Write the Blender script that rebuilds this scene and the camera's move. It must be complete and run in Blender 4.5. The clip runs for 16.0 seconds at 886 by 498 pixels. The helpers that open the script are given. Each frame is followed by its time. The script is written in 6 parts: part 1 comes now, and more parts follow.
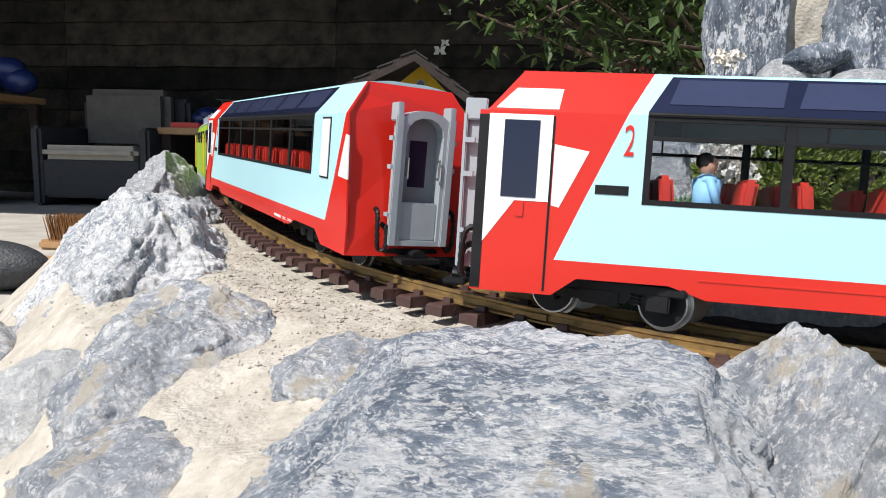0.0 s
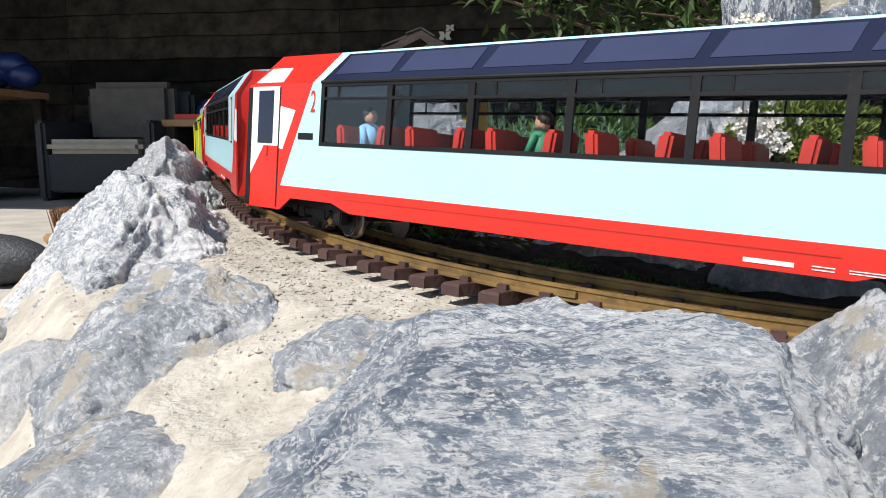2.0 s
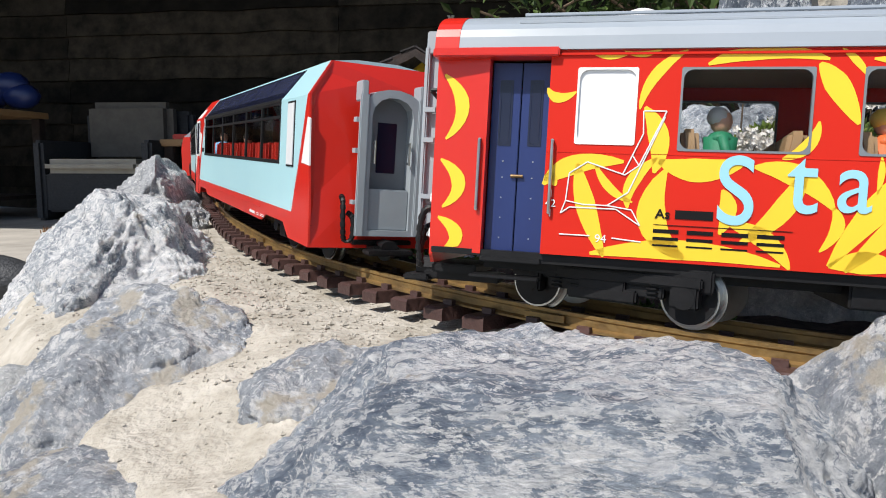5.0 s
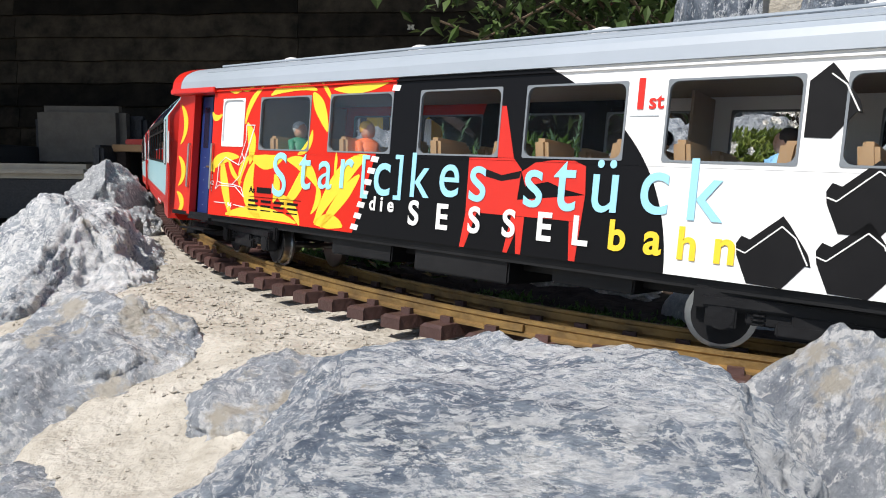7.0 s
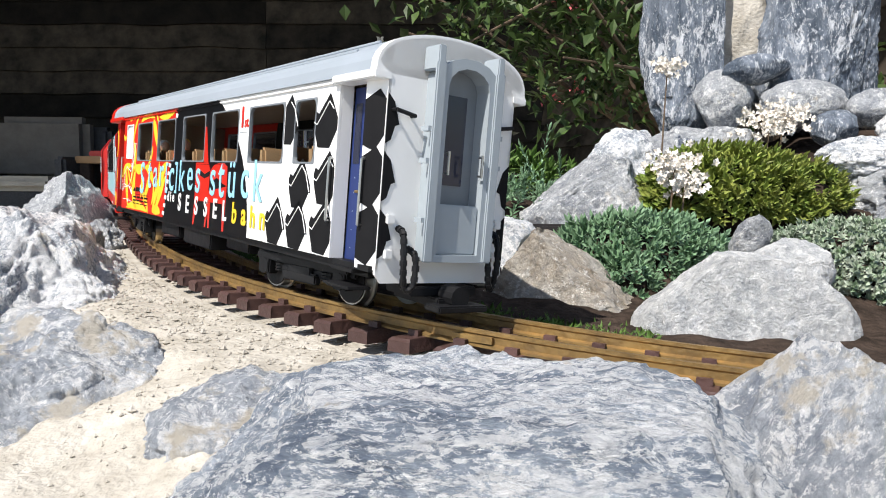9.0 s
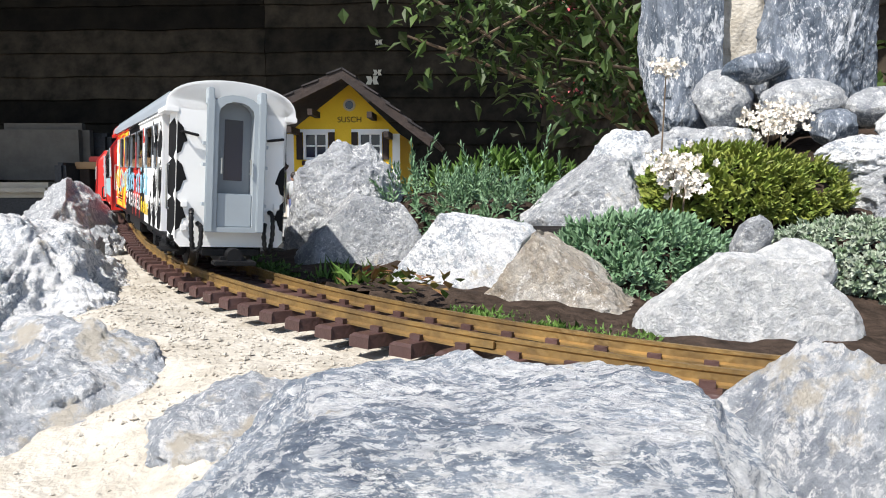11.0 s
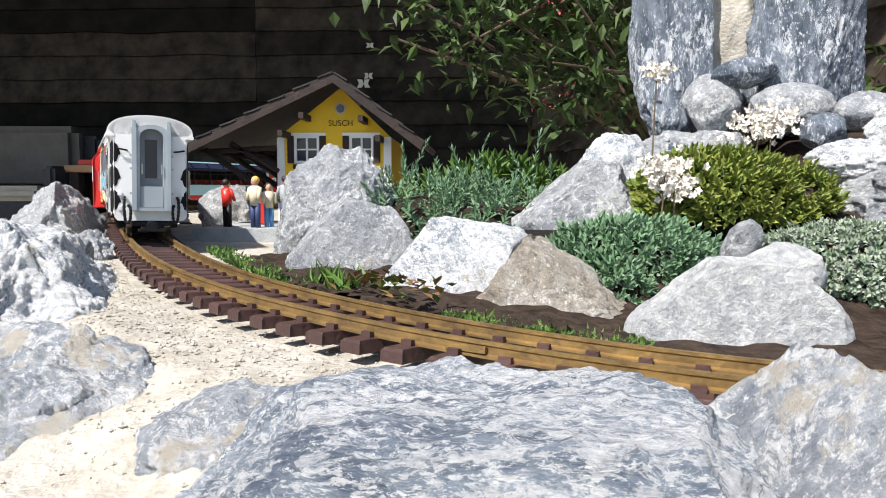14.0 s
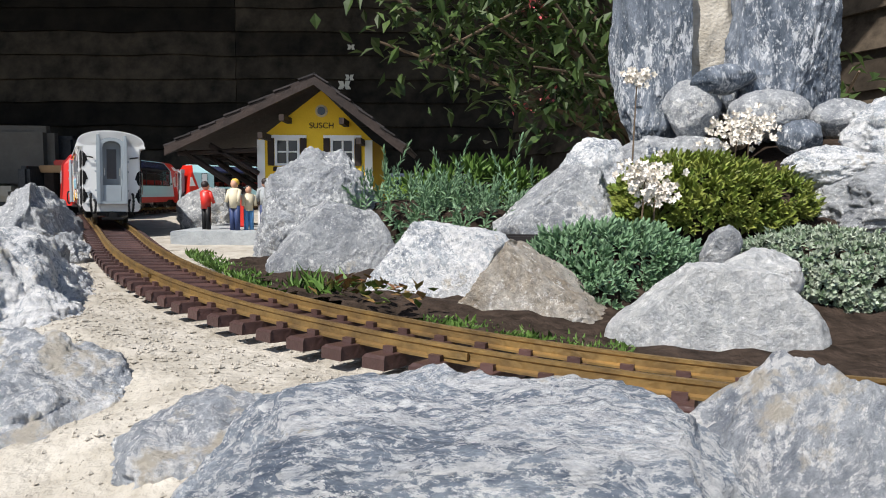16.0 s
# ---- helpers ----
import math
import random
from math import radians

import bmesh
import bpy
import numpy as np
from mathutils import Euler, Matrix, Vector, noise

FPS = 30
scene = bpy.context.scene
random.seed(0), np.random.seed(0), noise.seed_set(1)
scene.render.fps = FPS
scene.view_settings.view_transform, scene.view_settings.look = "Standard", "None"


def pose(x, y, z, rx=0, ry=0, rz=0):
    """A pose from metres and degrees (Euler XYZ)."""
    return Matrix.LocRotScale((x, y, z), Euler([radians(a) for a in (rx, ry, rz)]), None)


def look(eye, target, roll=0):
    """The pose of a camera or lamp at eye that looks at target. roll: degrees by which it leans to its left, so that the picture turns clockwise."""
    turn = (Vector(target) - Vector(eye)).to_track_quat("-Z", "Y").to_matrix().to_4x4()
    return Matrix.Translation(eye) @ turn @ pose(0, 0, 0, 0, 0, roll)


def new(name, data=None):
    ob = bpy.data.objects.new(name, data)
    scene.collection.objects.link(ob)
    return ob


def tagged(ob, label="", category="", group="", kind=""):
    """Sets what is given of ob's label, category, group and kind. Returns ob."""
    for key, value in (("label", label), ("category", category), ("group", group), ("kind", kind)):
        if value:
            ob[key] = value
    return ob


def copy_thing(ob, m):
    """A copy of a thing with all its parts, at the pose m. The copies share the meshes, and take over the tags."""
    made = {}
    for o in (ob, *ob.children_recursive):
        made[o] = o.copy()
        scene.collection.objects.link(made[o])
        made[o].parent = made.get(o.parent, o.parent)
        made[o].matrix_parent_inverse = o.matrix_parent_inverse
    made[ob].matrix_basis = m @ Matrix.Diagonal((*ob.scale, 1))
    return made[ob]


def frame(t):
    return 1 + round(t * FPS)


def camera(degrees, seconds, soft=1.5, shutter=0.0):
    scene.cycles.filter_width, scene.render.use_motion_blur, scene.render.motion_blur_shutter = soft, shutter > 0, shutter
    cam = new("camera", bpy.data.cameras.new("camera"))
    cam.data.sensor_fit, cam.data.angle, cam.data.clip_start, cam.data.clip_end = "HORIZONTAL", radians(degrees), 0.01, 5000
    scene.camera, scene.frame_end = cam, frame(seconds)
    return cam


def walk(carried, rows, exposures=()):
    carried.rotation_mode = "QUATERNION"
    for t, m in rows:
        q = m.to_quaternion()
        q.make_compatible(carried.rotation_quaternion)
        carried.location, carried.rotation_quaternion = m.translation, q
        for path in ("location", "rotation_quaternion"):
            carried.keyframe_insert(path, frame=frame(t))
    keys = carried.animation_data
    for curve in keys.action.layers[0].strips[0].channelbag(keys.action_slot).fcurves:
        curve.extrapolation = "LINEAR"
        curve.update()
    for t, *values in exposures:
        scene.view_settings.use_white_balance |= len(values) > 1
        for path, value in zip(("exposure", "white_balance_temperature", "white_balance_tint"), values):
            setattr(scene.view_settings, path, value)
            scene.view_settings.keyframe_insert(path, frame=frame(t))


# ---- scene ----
cam = camera(64.0, 16.0, soft=1.0)
EXPOSURE = 0.45
PATH = [
    (0, (0.028, -0.048, 0.095), (-0.24, 1.916, -0.172), 1.2),
    (0.5, (0.019, -0.041, 0.09), (-0.235, 1.926, -0.164), 1.6),
    (1, (0.018, -0.028, 0.083), (-0.256, 1.931, -0.213), 1.1),
    (1.5, (0.017, -0.016, 0.083), (-0.264, 1.943, -0.206), 0.7),
    (2, (0.018, -0.01, 0.08), (-0.272, 1.947, -0.216), 0.0),
    (2.5, (0.022, -0.001, 0.078), (-0.315, 1.948, -0.214), -0.2),
    (3, (0.025, 0.006, 0.078), (-0.32, 1.958, -0.186), -0.5),
    (5.5, (0.025, 0.013, 0.077), (-0.246, 1.98, -0.16), 0.2),
    (6, (0.025, 0.014, 0.076), (-0.221, 1.985, -0.157), 0.2),
    (6.5, (0.025, 0.016, 0.077), (-0.187, 1.992, -0.15), 0.3),
    (7, (0.025, 0.018, 0.076), (-0.154, 1.999, -0.137), 0.7),
    (7.5, (0.025, 0.02, 0.075), (-0.127, 2.003, -0.129), 0.8),
    (8, (0.026, 0.022, 0.076), (-0.098, 2.009, -0.114), 0.4),
    (8.5, (0.026, 0.023, 0.075), (-0.083, 2.012, -0.102), 0.8),
    (9, (0.026, 0.023, 0.076), (-0.071, 2.013, -0.104), 0.6),
    (11.5, (0.026, 0.024, 0.077), (-0.074, 2.014, -0.095), -0.0),
    (12, (0.026, 0.024, 0.077), (-0.073, 2.014, -0.093), 0.3),
    (12.5, (0.026, 0.024, 0.077), (-0.073, 2.014, -0.091), 0.1),
    (13, (0.026, 0.024, 0.077), (-0.068, 2.015, -0.089), 0.1),
    (13.5, (0.026, 0.025, 0.077), (-0.059, 2.016, -0.087), 0.2),
    (14, (0.026, 0.025, 0.078), (-0.049, 2.017, -0.088), 0.0),
    (14.5, (0.026, 0.025, 0.077), (-0.045, 2.018, -0.079), 0.4),
    (15, (0.026, 0.026, 0.077), (-0.03, 2.019, -0.08), 0.3),
    (15.5, (0.026, 0.026, 0.078), (-0.019, 2.019, -0.083), -0.0),
    (16, (0.025, 0.026, 0.08), (0.005, 2.02, -0.08), 0.3),
]
walk(cam, [(t, look(eye, target, roll)) for t, eye, target, roll in PATH], [(0, EXPOSURE), (3, EXPOSURE), (5.5, EXPOSURE - 0.20), (7.5, EXPOSURE - 0.08), (9, EXPOSURE + 0.2), (11.5, EXPOSURE + 0.35), (14.5, EXPOSURE + 0.35), (16, EXPOSURE - 0.06)])

# ---- light ----
world = bpy.data.worlds.new("sky")
scene.world = world
world.use_nodes = True
wn = world.node_tree.nodes
sky = wn.new("ShaderNodeTexSky")
sky.sky_type = 'NISHITA'
sky.sun_disc = False
SUN_FROM = Vector((-0.45, -0.60, 1.0)).normalized()
sky.sun_elevation = math.asin(SUN_FROM.z)
sky.sun_rotation = math.atan2(SUN_FROM.x, SUN_FROM.y)
world.node_tree.links.new(sky.outputs[0], wn["Background"].inputs[0])
wn["Background"].inputs[1].default_value = 0.10
sun_data = bpy.data.lights.new("sun", 'SUN')
sun_data.energy, sun_data.angle, sun_data.color = 4.4, radians(0.53), (1.0, 0.955, 0.89)
sun = new("sun", sun_data)
sun.matrix_world = look(SUN_FROM * 8, (0, 0, 0))

# ---- materials ----


def material(name, color, rough=0.6, metal=0.0, color2=None, scale=40.0, bump=0.0, bump_scale=None, spec=0.5, emit=None):
    """A surface with two scales of variation between color and color2, and fine relief."""
    m = bpy.data.materials.new(name)
    m.use_nodes = True
    nt = m.node_tree
    b = nt.nodes["Principled BSDF"]
    b.inputs["Base Color"].default_value = (*color, 1)
    b.inputs["Roughness"].default_value = rough
    b.inputs["Metallic"].default_value = metal
    b.inputs["Specular IOR Level"].default_value = spec
    tc = nt.nodes.new("ShaderNodeTexCoord")
    if color2:
        n = nt.nodes.new("ShaderNodeTexNoise")
        n.inputs["Scale"].default_value = scale
        n.inputs["Detail"].default_value = 8
        n.inputs["Roughness"].default_value = 0.65
        nt.links.new(tc.outputs["Object"], n.inputs["Vector"])
        r = nt.nodes.new("ShaderNodeValToRGB")
        r.color_ramp.elements[0].position, r.color_ramp.elements[1].position = 0.35, 0.65
        r.color_ramp.elements[0].color, r.color_ramp.elements[1].color = (*color, 1), (*color2, 1)
        nt.links.new(n.outputs["Fac"], r.inputs["Fac"])
        nt.links.new(r.outputs["Color"], b.inputs["Base Color"])
    if bump:
        n = nt.nodes.new("ShaderNodeTexNoise")
        n.inputs["Scale"].default_value = bump_scale or scale * 4
        n.inputs["Detail"].default_value = 6
        nt.links.new(tc.outputs["Object"], n.inputs["Vector"])
        k = nt.nodes.new("ShaderNodeBump")
        k.inputs["Strength"].default_value = bump
        k.inputs["Distance"].default_value = 0.004
        nt.links.new(n.outputs["Fac"], k.inputs["Height"])
        nt.links.new(k.outputs["Normal"], b.inputs["Normal"])
    if emit:
        b.inputs["Emission Color"].default_value = (*color, 1)
        b.inputs["Emission Strength"].default_value = emit
    return m


def stone_material(name, dark, mid, vein, scale=14.0, stretch=(1, 1, 1), vein_amount=0.56, turn=0.0, dust=0.0):
    """Marbled limestone: cloudy base, flecked white veins of uneven density, dark grit, optional smears of mortar."""
    m = bpy.data.materials.new(name)
    m.use_nodes = True
    nt = m.node_tree
    L = nt.links.new
    b = nt.nodes["Principled BSDF"]
    b.inputs["Roughness"].default_value = 0.7
    b.inputs["Specular IOR Level"].default_value = 0.3
    tc = nt.nodes.new("ShaderNodeTexCoord")
    mp = nt.nodes.new("ShaderNodeMapping")
    mp.inputs["Scale"].default_value = stretch
    mp.inputs["Rotation"].default_value = (0.2, 0.3, turn)
    L(tc.outputs["Object"], mp.inputs["Vector"])

    def noise_tex(s, d, rgh, dist=0.0, raw=False):
        n = nt.nodes.new("ShaderNodeTexNoise")
        n.inputs["Scale"].default_value, n.inputs["Detail"].default_value = s, d
        n.inputs["Roughness"].default_value, n.inputs["Distortion"].default_value = rgh, dist
        L((tc.outputs["Object"] if raw else mp.outputs["Vector"]), n.inputs["Vector"])
        return n.outputs["Fac"]

    def ramp(fac, p0, p1, c0=(0, 0, 0), c1=(1, 1, 1)):
        r = nt.nodes.new("ShaderNodeValToRGB")
        e = r.color_ramp.elements
        e[0].position, e[0].color, e[1].position, e[1].color = p0, (*c0, 1), p1, (*c1, 1)
        L(fac, r.inputs["Fac"])
        return r.outputs["Color"]

    def mixed(fac, a, c, kind='MIX'):
        n = nt.nodes.new("ShaderNodeMix")
        n.data_type, n.blend_type = 'RGBA', kind
        for key, v in (("Factor", fac), ("A", a), ("B", c)):
            if isinstance(v, tuple):
                n.inputs[key].default_value = (*v, 1)
            elif isinstance(v, float):
                n.inputs[key].default_value = v
            else:
                L(v, n.inputs[key])
        return n.outputs["Result"]

    def added(a, c, k):
        n = nt.nodes.new("ShaderNodeMath")
        n.operation, n.inputs[1].default_value = 'MULTIPLY_ADD', k
        L(a, n.inputs[0])
        L(c, n.inputs[2])
        return n.outputs[0]
    big = noise_tex(scale * .8, 10, 0.70, 0.5)
    low = noise_tex(scale * .28, 3, 0.5, 0.3, True)
    last = ramp(big, 0.38, 0.60, dark, mid)
    fleck = added(low, noise_tex(scale * 2.2, 13, 0.80, 0.5), 0.32)
    last = mixed(ramp(fleck, vein_amount + 0.145, vein_amount + 0.185), last, vein)
    fine = added(low, noise_tex(scale * 7.5, 8, 0.75), 0.20)
    last = mixed(ramp(fine, vein_amount + 0.115, vein_amount + 0.155), last, vein)
    last = mixed(1.0, last, ramp(noise_tex(scale * 5, 9, 0.8, 0.3), 0.36, 0.60, (0.60, 0.62, 0.66), (1.12, 1.11, 1.10)), 'MULTIPLY')
    if dust:
        last = mixed(ramp(noise_tex(scale * .42, 9, 0.68, 0.0, True), 0.66 - dust, 0.71 - dust), last, (0.62, 0.57, 0.49))
    L(last, b.inputs["Base Color"])
    k = nt.nodes.new("ShaderNodeBump")
    k.inputs["Strength"].default_value, k.inputs["Distance"].default_value = 1.0, 0.008
    L(added(noise_tex(scale * 6, 9, 0.75), big, 0.8), k.inputs["Height"])
    L(k.outputs["Normal"], b.inputs["Normal"])
    return m


STONE_SLAB = stone_material("banded_blue_grey_stone", (0.16, 0.205, 0.28), (0.50, 0.56, 0.64), (0.90, 0.91, 0.92), 46, (0.62, 1.0, 1.7), 0.50, 0.30, 0.06)
STONE_WHITE = stone_material("white_veined_stone", (0.26, 0.295, 0.35), (0.58, 0.62, 0.66), (0.90, 0.90, 0.90), 38, (1, 1, 1), 0.485, 0.4, 0.06)
STONE_GREY = stone_material("grey_stone", (0.30, 0.315, 0.34), (0.52, 0.535, 0.55), (0.80, 0.80, 0.79), 34, (1, 1.3, 1), 0.55, 0.9, 0.05)
STONE_DUSTY = stone_material("mortar_smeared_stone", (0.32, 0.35, 0.40), (0.58, 0.61, 0.65), (0.88, 0.88, 0.88), 36, (1, 1.2, 0.8), 0.52, 0.7, 0.16)
STONE_PALE = stone_material("pale_stone", (0.58, 0.59, 0.59), (0.71, 0.71, 0.70), (0.84, 0.84, 0.83), 22, (1, 1, 1), 0.555, 0.2, 0.02)
STONE_CRAG = stone_material("dark_crag_stone", (0.075, 0.10, 0.135), (0.27, 0.31, 0.37), (0.72, 0.74, 0.77), 26, (1.5, 1.5, 0.6), 0.56, 0.3)
STONE_BROWN = stone_material("rusty_stone", (0.34, 0.28, 0.21), (0.54, 0.50, 0.44), (0.76, 0.73, 0.68), 30, (1, 1, 1), 0.57, 0.7)
MORTAR = material("sandy_mortar", (0.34, 0.31, 0.26), 0.95, 0, (0.50, 0.465, 0.41), 40, 0.7, 230, 0.15)
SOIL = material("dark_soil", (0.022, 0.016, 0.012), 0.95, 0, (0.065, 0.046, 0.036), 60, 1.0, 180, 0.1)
PAVING = material("paving", (0.33, 0.31, 0.28), 0.9, 0, (0.46, 0.43, 0.39), 6, 0.4, 60, 0.2)
BRASS = material("weathered_brass", (0.34, 0.215, 0.075), 0.5, 0.55, (0.17, 0.11, 0.05), 45, 0.25, 260)
RAILTOP = material("worn_rail_head", (0.46, 0.33, 0.16), 0.32, 0.85, (0.30, 0.22, 0.13), 35, 0.05, 200)
SLEEPER = material("brown_plastic", (0.052, 0.025, 0.022), 0.5, 0, (0.088, 0.046, 0.040), 50, 0.25, 300)
RED = material("red_paint", (0.60, 0.022, 0.011), 0.3, 0, (0.56, 0.019, 0.010), 8, 0.0)
BLUE = material("pale_blue_paint", (0.40, 0.65, 0.71), 0.28, 0, (0.43, 0.68, 0.73), 6)
WHITE = material("white_paint", (0.80, 0.80, 0.79), 0.35, 0, (0.76, 0.76, 0.75), 12)
BLACK = material("black_plastic", (0.006, 0.006, 0.007), 0.5, 0, (0.012, 0.012, 0.013), 40, 0.1, spec=0.25)
GREY = material("light_grey_plastic", (0.29, 0.33, 0.36), 0.45, 0, (0.33, 0.37, 0.40), 20)
# GREY again, with the shade of the gangway recess put into its colour
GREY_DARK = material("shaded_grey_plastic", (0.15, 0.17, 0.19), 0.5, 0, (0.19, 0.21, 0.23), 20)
INK = material("black_ink", (0.006, 0.006, 0.007), 0.7, 0, (0.010, 0.010, 0.011), 30, spec=0.15)
NAVY = material("navy_paint", (0.010, 0.022, 0.11), 0.35, 0, (0.014, 0.03, 0.13), 14)
YELLOW = material("yellow_paint", (0.85, 0.58, 0.03), 0.4, 0, (0.80, 0.54, 0.03), 14)
LETTER = material("pale_blue_lettering", (0.30, 0.60, 0.76), 0.4)
ROOF_GREY = material("silver_grey_roof", (0.33, 0.37, 0.42), 0.36, 0.0, (0.29, 0.33, 0.37), 9, 0.05)
STEEL = material("wheel_steel", (0.55, 0.55, 0.54), 0.28, 1.0, (0.40, 0.40, 0.39), 60)
SEAT = material("red_seat", (0.55, 0.035, 0.02), 0.5, 0, (0.46, 0.03, 0.02), 30)
TAN = material("tan_seat", (0.42, 0.27, 0.14), 0.6, 0, (0.36, 0.22, 0.11), 30)
CABIN = material("beige_cabin_lining", (0.30, 0.23, 0.16), 0.6, 0, (0.25, 0.19, 0.13), 20)
INSIDE = material("dark_interior", (0.05, 0.035, 0.03), 0.7, 0, (0.07, 0.05, 0.04), 30)
MILK = material("milky_pane", (0.74, 0.76, 0.78), 0.2)
NIGHT = material("dark_tinted_pane", (0.010, 0.013, 0.032), 0.12, 0, (0.014, 0.017, 0.04), 10)
GREEN = material("lime_green_paint", (0.30, 0.46, 0.04), 0.4, 0, (0.27, 0.42, 0.04), 12)


def glass_material():
    m = bpy.data.materials.new("window_pane")
    m.use_nodes = True
    nt = m.node_tree
    for n in list(nt.nodes):
        if n.type == 'BSDF_PRINCIPLED':
            nt.nodes.remove(n)
    tr, gl, mx = (nt.nodes.new(k) for k in ("ShaderNodeBsdfTransparent", "ShaderNodeBsdfGlossy", "ShaderNodeMixShader"))
    tr.inputs[0].default_value = (0.90, 0.91, 0.92, 1)
    gl.inputs["Roughness"].default_value = 0.04
    fr = nt.nodes.new("ShaderNodeFresnel")
    fr.inputs[0].default_value = 1.45
    half = nt.nodes.new("ShaderNodeMath")
    half.operation, half.inputs[1].default_value = 'MULTIPLY', 0.12
    nt.links.new(fr.outputs[0], half.inputs[0])
    nt.links.new(half.outputs[0], mx.inputs[0])
    nt.links.new(tr.outputs[0], mx.inputs[1])
    nt.links.new(gl.outputs[0], mx.inputs[2])
    nt.links.new(mx.outputs[0], nt.nodes["Material Output"].inputs[0])
    return m


GLASS = glass_material()

# ---- building helpers ----


def part(name, bm, mat, parent=None, label="", smooth=False):
    me = bpy.data.meshes.new(name)
    bmesh.ops.recalc_face_normals(bm, faces=bm.faces)
    bm.to_mesh(me)
    bm.free()
    me.materials.append(mat)
    if smooth:
        me.polygons.foreach_set("use_smooth", [True] * len(me.polygons))
    ob = new(name, me)
    ob.parent = parent
    if label:
        ob["label"] = label
    return ob


def shared(name, mesh, parent, m, label=""):
    ob = new(name, mesh)
    ob.parent = parent
    ob.matrix_basis = m
    if label:
        ob["label"] = label
    return ob


def box(bm, x0, x1, y0, y1, z0, z1, bevel=0.0):
    r = bmesh.ops.create_cube(bm, size=1)["verts"]
    for v in r:
        v.co = Vector((x0 + (v.co.x + .5) * (x1 - x0), y0 + (v.co.y + .5) * (y1 - y0), z0 + (v.co.z + .5) * (z1 - z0)))
    if bevel:
        es = {e for v in r for e in v.link_edges}
        bmesh.ops.bevel(bm, geom=list(es), offset=bevel, segments=2, affect='EDGES')
    return bm


def boxes(*rows, bevel=0.0):
    bm = bmesh.new()
    for r in rows:
        box(bm, *r, bevel=bevel)
    return bm


def prism(bm, pts, a0, a1, axis='y'):
    """The outline pts, given in the two other axes, drawn out from a0 to a1 along axis."""
    def co(p, a):
        return {'y': (p[0], a, p[1]), 'x': (a, p[0], p[1]), 'z': (p[0], p[1], a)}[axis]
    lo = [bm.verts.new(co(p, a0)) for p in pts]
    hi = [bm.verts.new(co(p, a1)) for p in pts]
    bm.faces.new(lo)
    bm.faces.new(hi[::-1])
    n = len(pts)
    for k in range(n):
        bm.faces.new((lo[k], lo[(k + 1) % n], hi[(k + 1) % n], hi[k]))
    return bm


def rod(bm, p, q, r, seg=8, r2=None):
    p, q = Vector(p), Vector(q)
    d = q - p
    m = Matrix.Translation((p + q) / 2) @ d.to_track_quat('Z', 'Y').to_matrix().to_4x4()
    bmesh.ops.create_cone(bm, cap_ends=True, segments=seg, radius1=r, radius2=r if r2 is None else r2, depth=d.length, matrix=m)
    return bm


def ball(bm, c, r, sx=1, sy=1, sz=1, seg=10):
    bmesh.ops.create_uvsphere(bm, u_segments=seg, v_segments=max(6, seg * 2 // 3), radius=r, matrix=Matrix.Translation(c) @ Matrix.Diagonal((sx, sy, sz, 1)))
    return bm


def thing(name, label, category, group="", m=None):
    ob = tagged(new(name), label, category, group)
    if m is not None:
        ob.matrix_basis = m
    return ob


# ---- railway line ----
STEP = 0.005
ARC = np.arange(-1.7, 3.9, STEP)


def bend(s):
    """Curvature of the line, right-handed bends negative."""
    s = max(s, -0.15)
    if s < 0.70:
        return -1.358 + 2.8921 * s - 1.4245 * s * s
    return 0.0 if s < 1.5 else -1.25


def rail_z(s):
    """The line climbs gently away from the near bend."""
    return 0.009 + 0.015 * (min(max(s, -0.5), 0.8) - 0.38) + float(np.interp(s, (-.5, -.3, -.1, 0, .25, .5, 1.0, 1.4), (-.0080, -.0050, -.0015, 0, .0025, .0050, .0100, .0120)))


HEAD = np.concatenate([[0], np.cumsum([bend(s) * STEP for s in ARC])[:-1]])
HEAD += 2.4832 - np.interp(0, ARC, HEAD)
LX, LY = np.cumsum(np.cos(HEAD)) * STEP, np.cumsum(np.sin(HEAD)) * STEP
LX += -0.028 - np.interp(0, ARC, LX)
LY += 0.4511 - np.interp(0, ARC, LY)


def on_line(s, side=0.0, z=0.0):
    a = np.interp(s, ARC, HEAD)
    return Vector((np.interp(s, ARC, LX) - math.sin(a) * side, np.interp(s, ARC, LY) + math.cos(a) * side, z))


def cant(s):
    return 0.0088 + 0.0372 * math.exp(-(max(s, 0) / 0.8) ** 2)


def line_frame(s):
    """Travel, outer side, up."""
    a = np.interp(s, ARC, HEAD)
    d = Vector((math.cos(a), math.sin(a), 0))
    n = Vector((-d.y, d.x, 0))
    c = cant(s)
    return d, n * math.cos(c) + Vector((0, 0, math.sin(c))), Vector((0, 0, math.cos(c))) - n * math.sin(c)


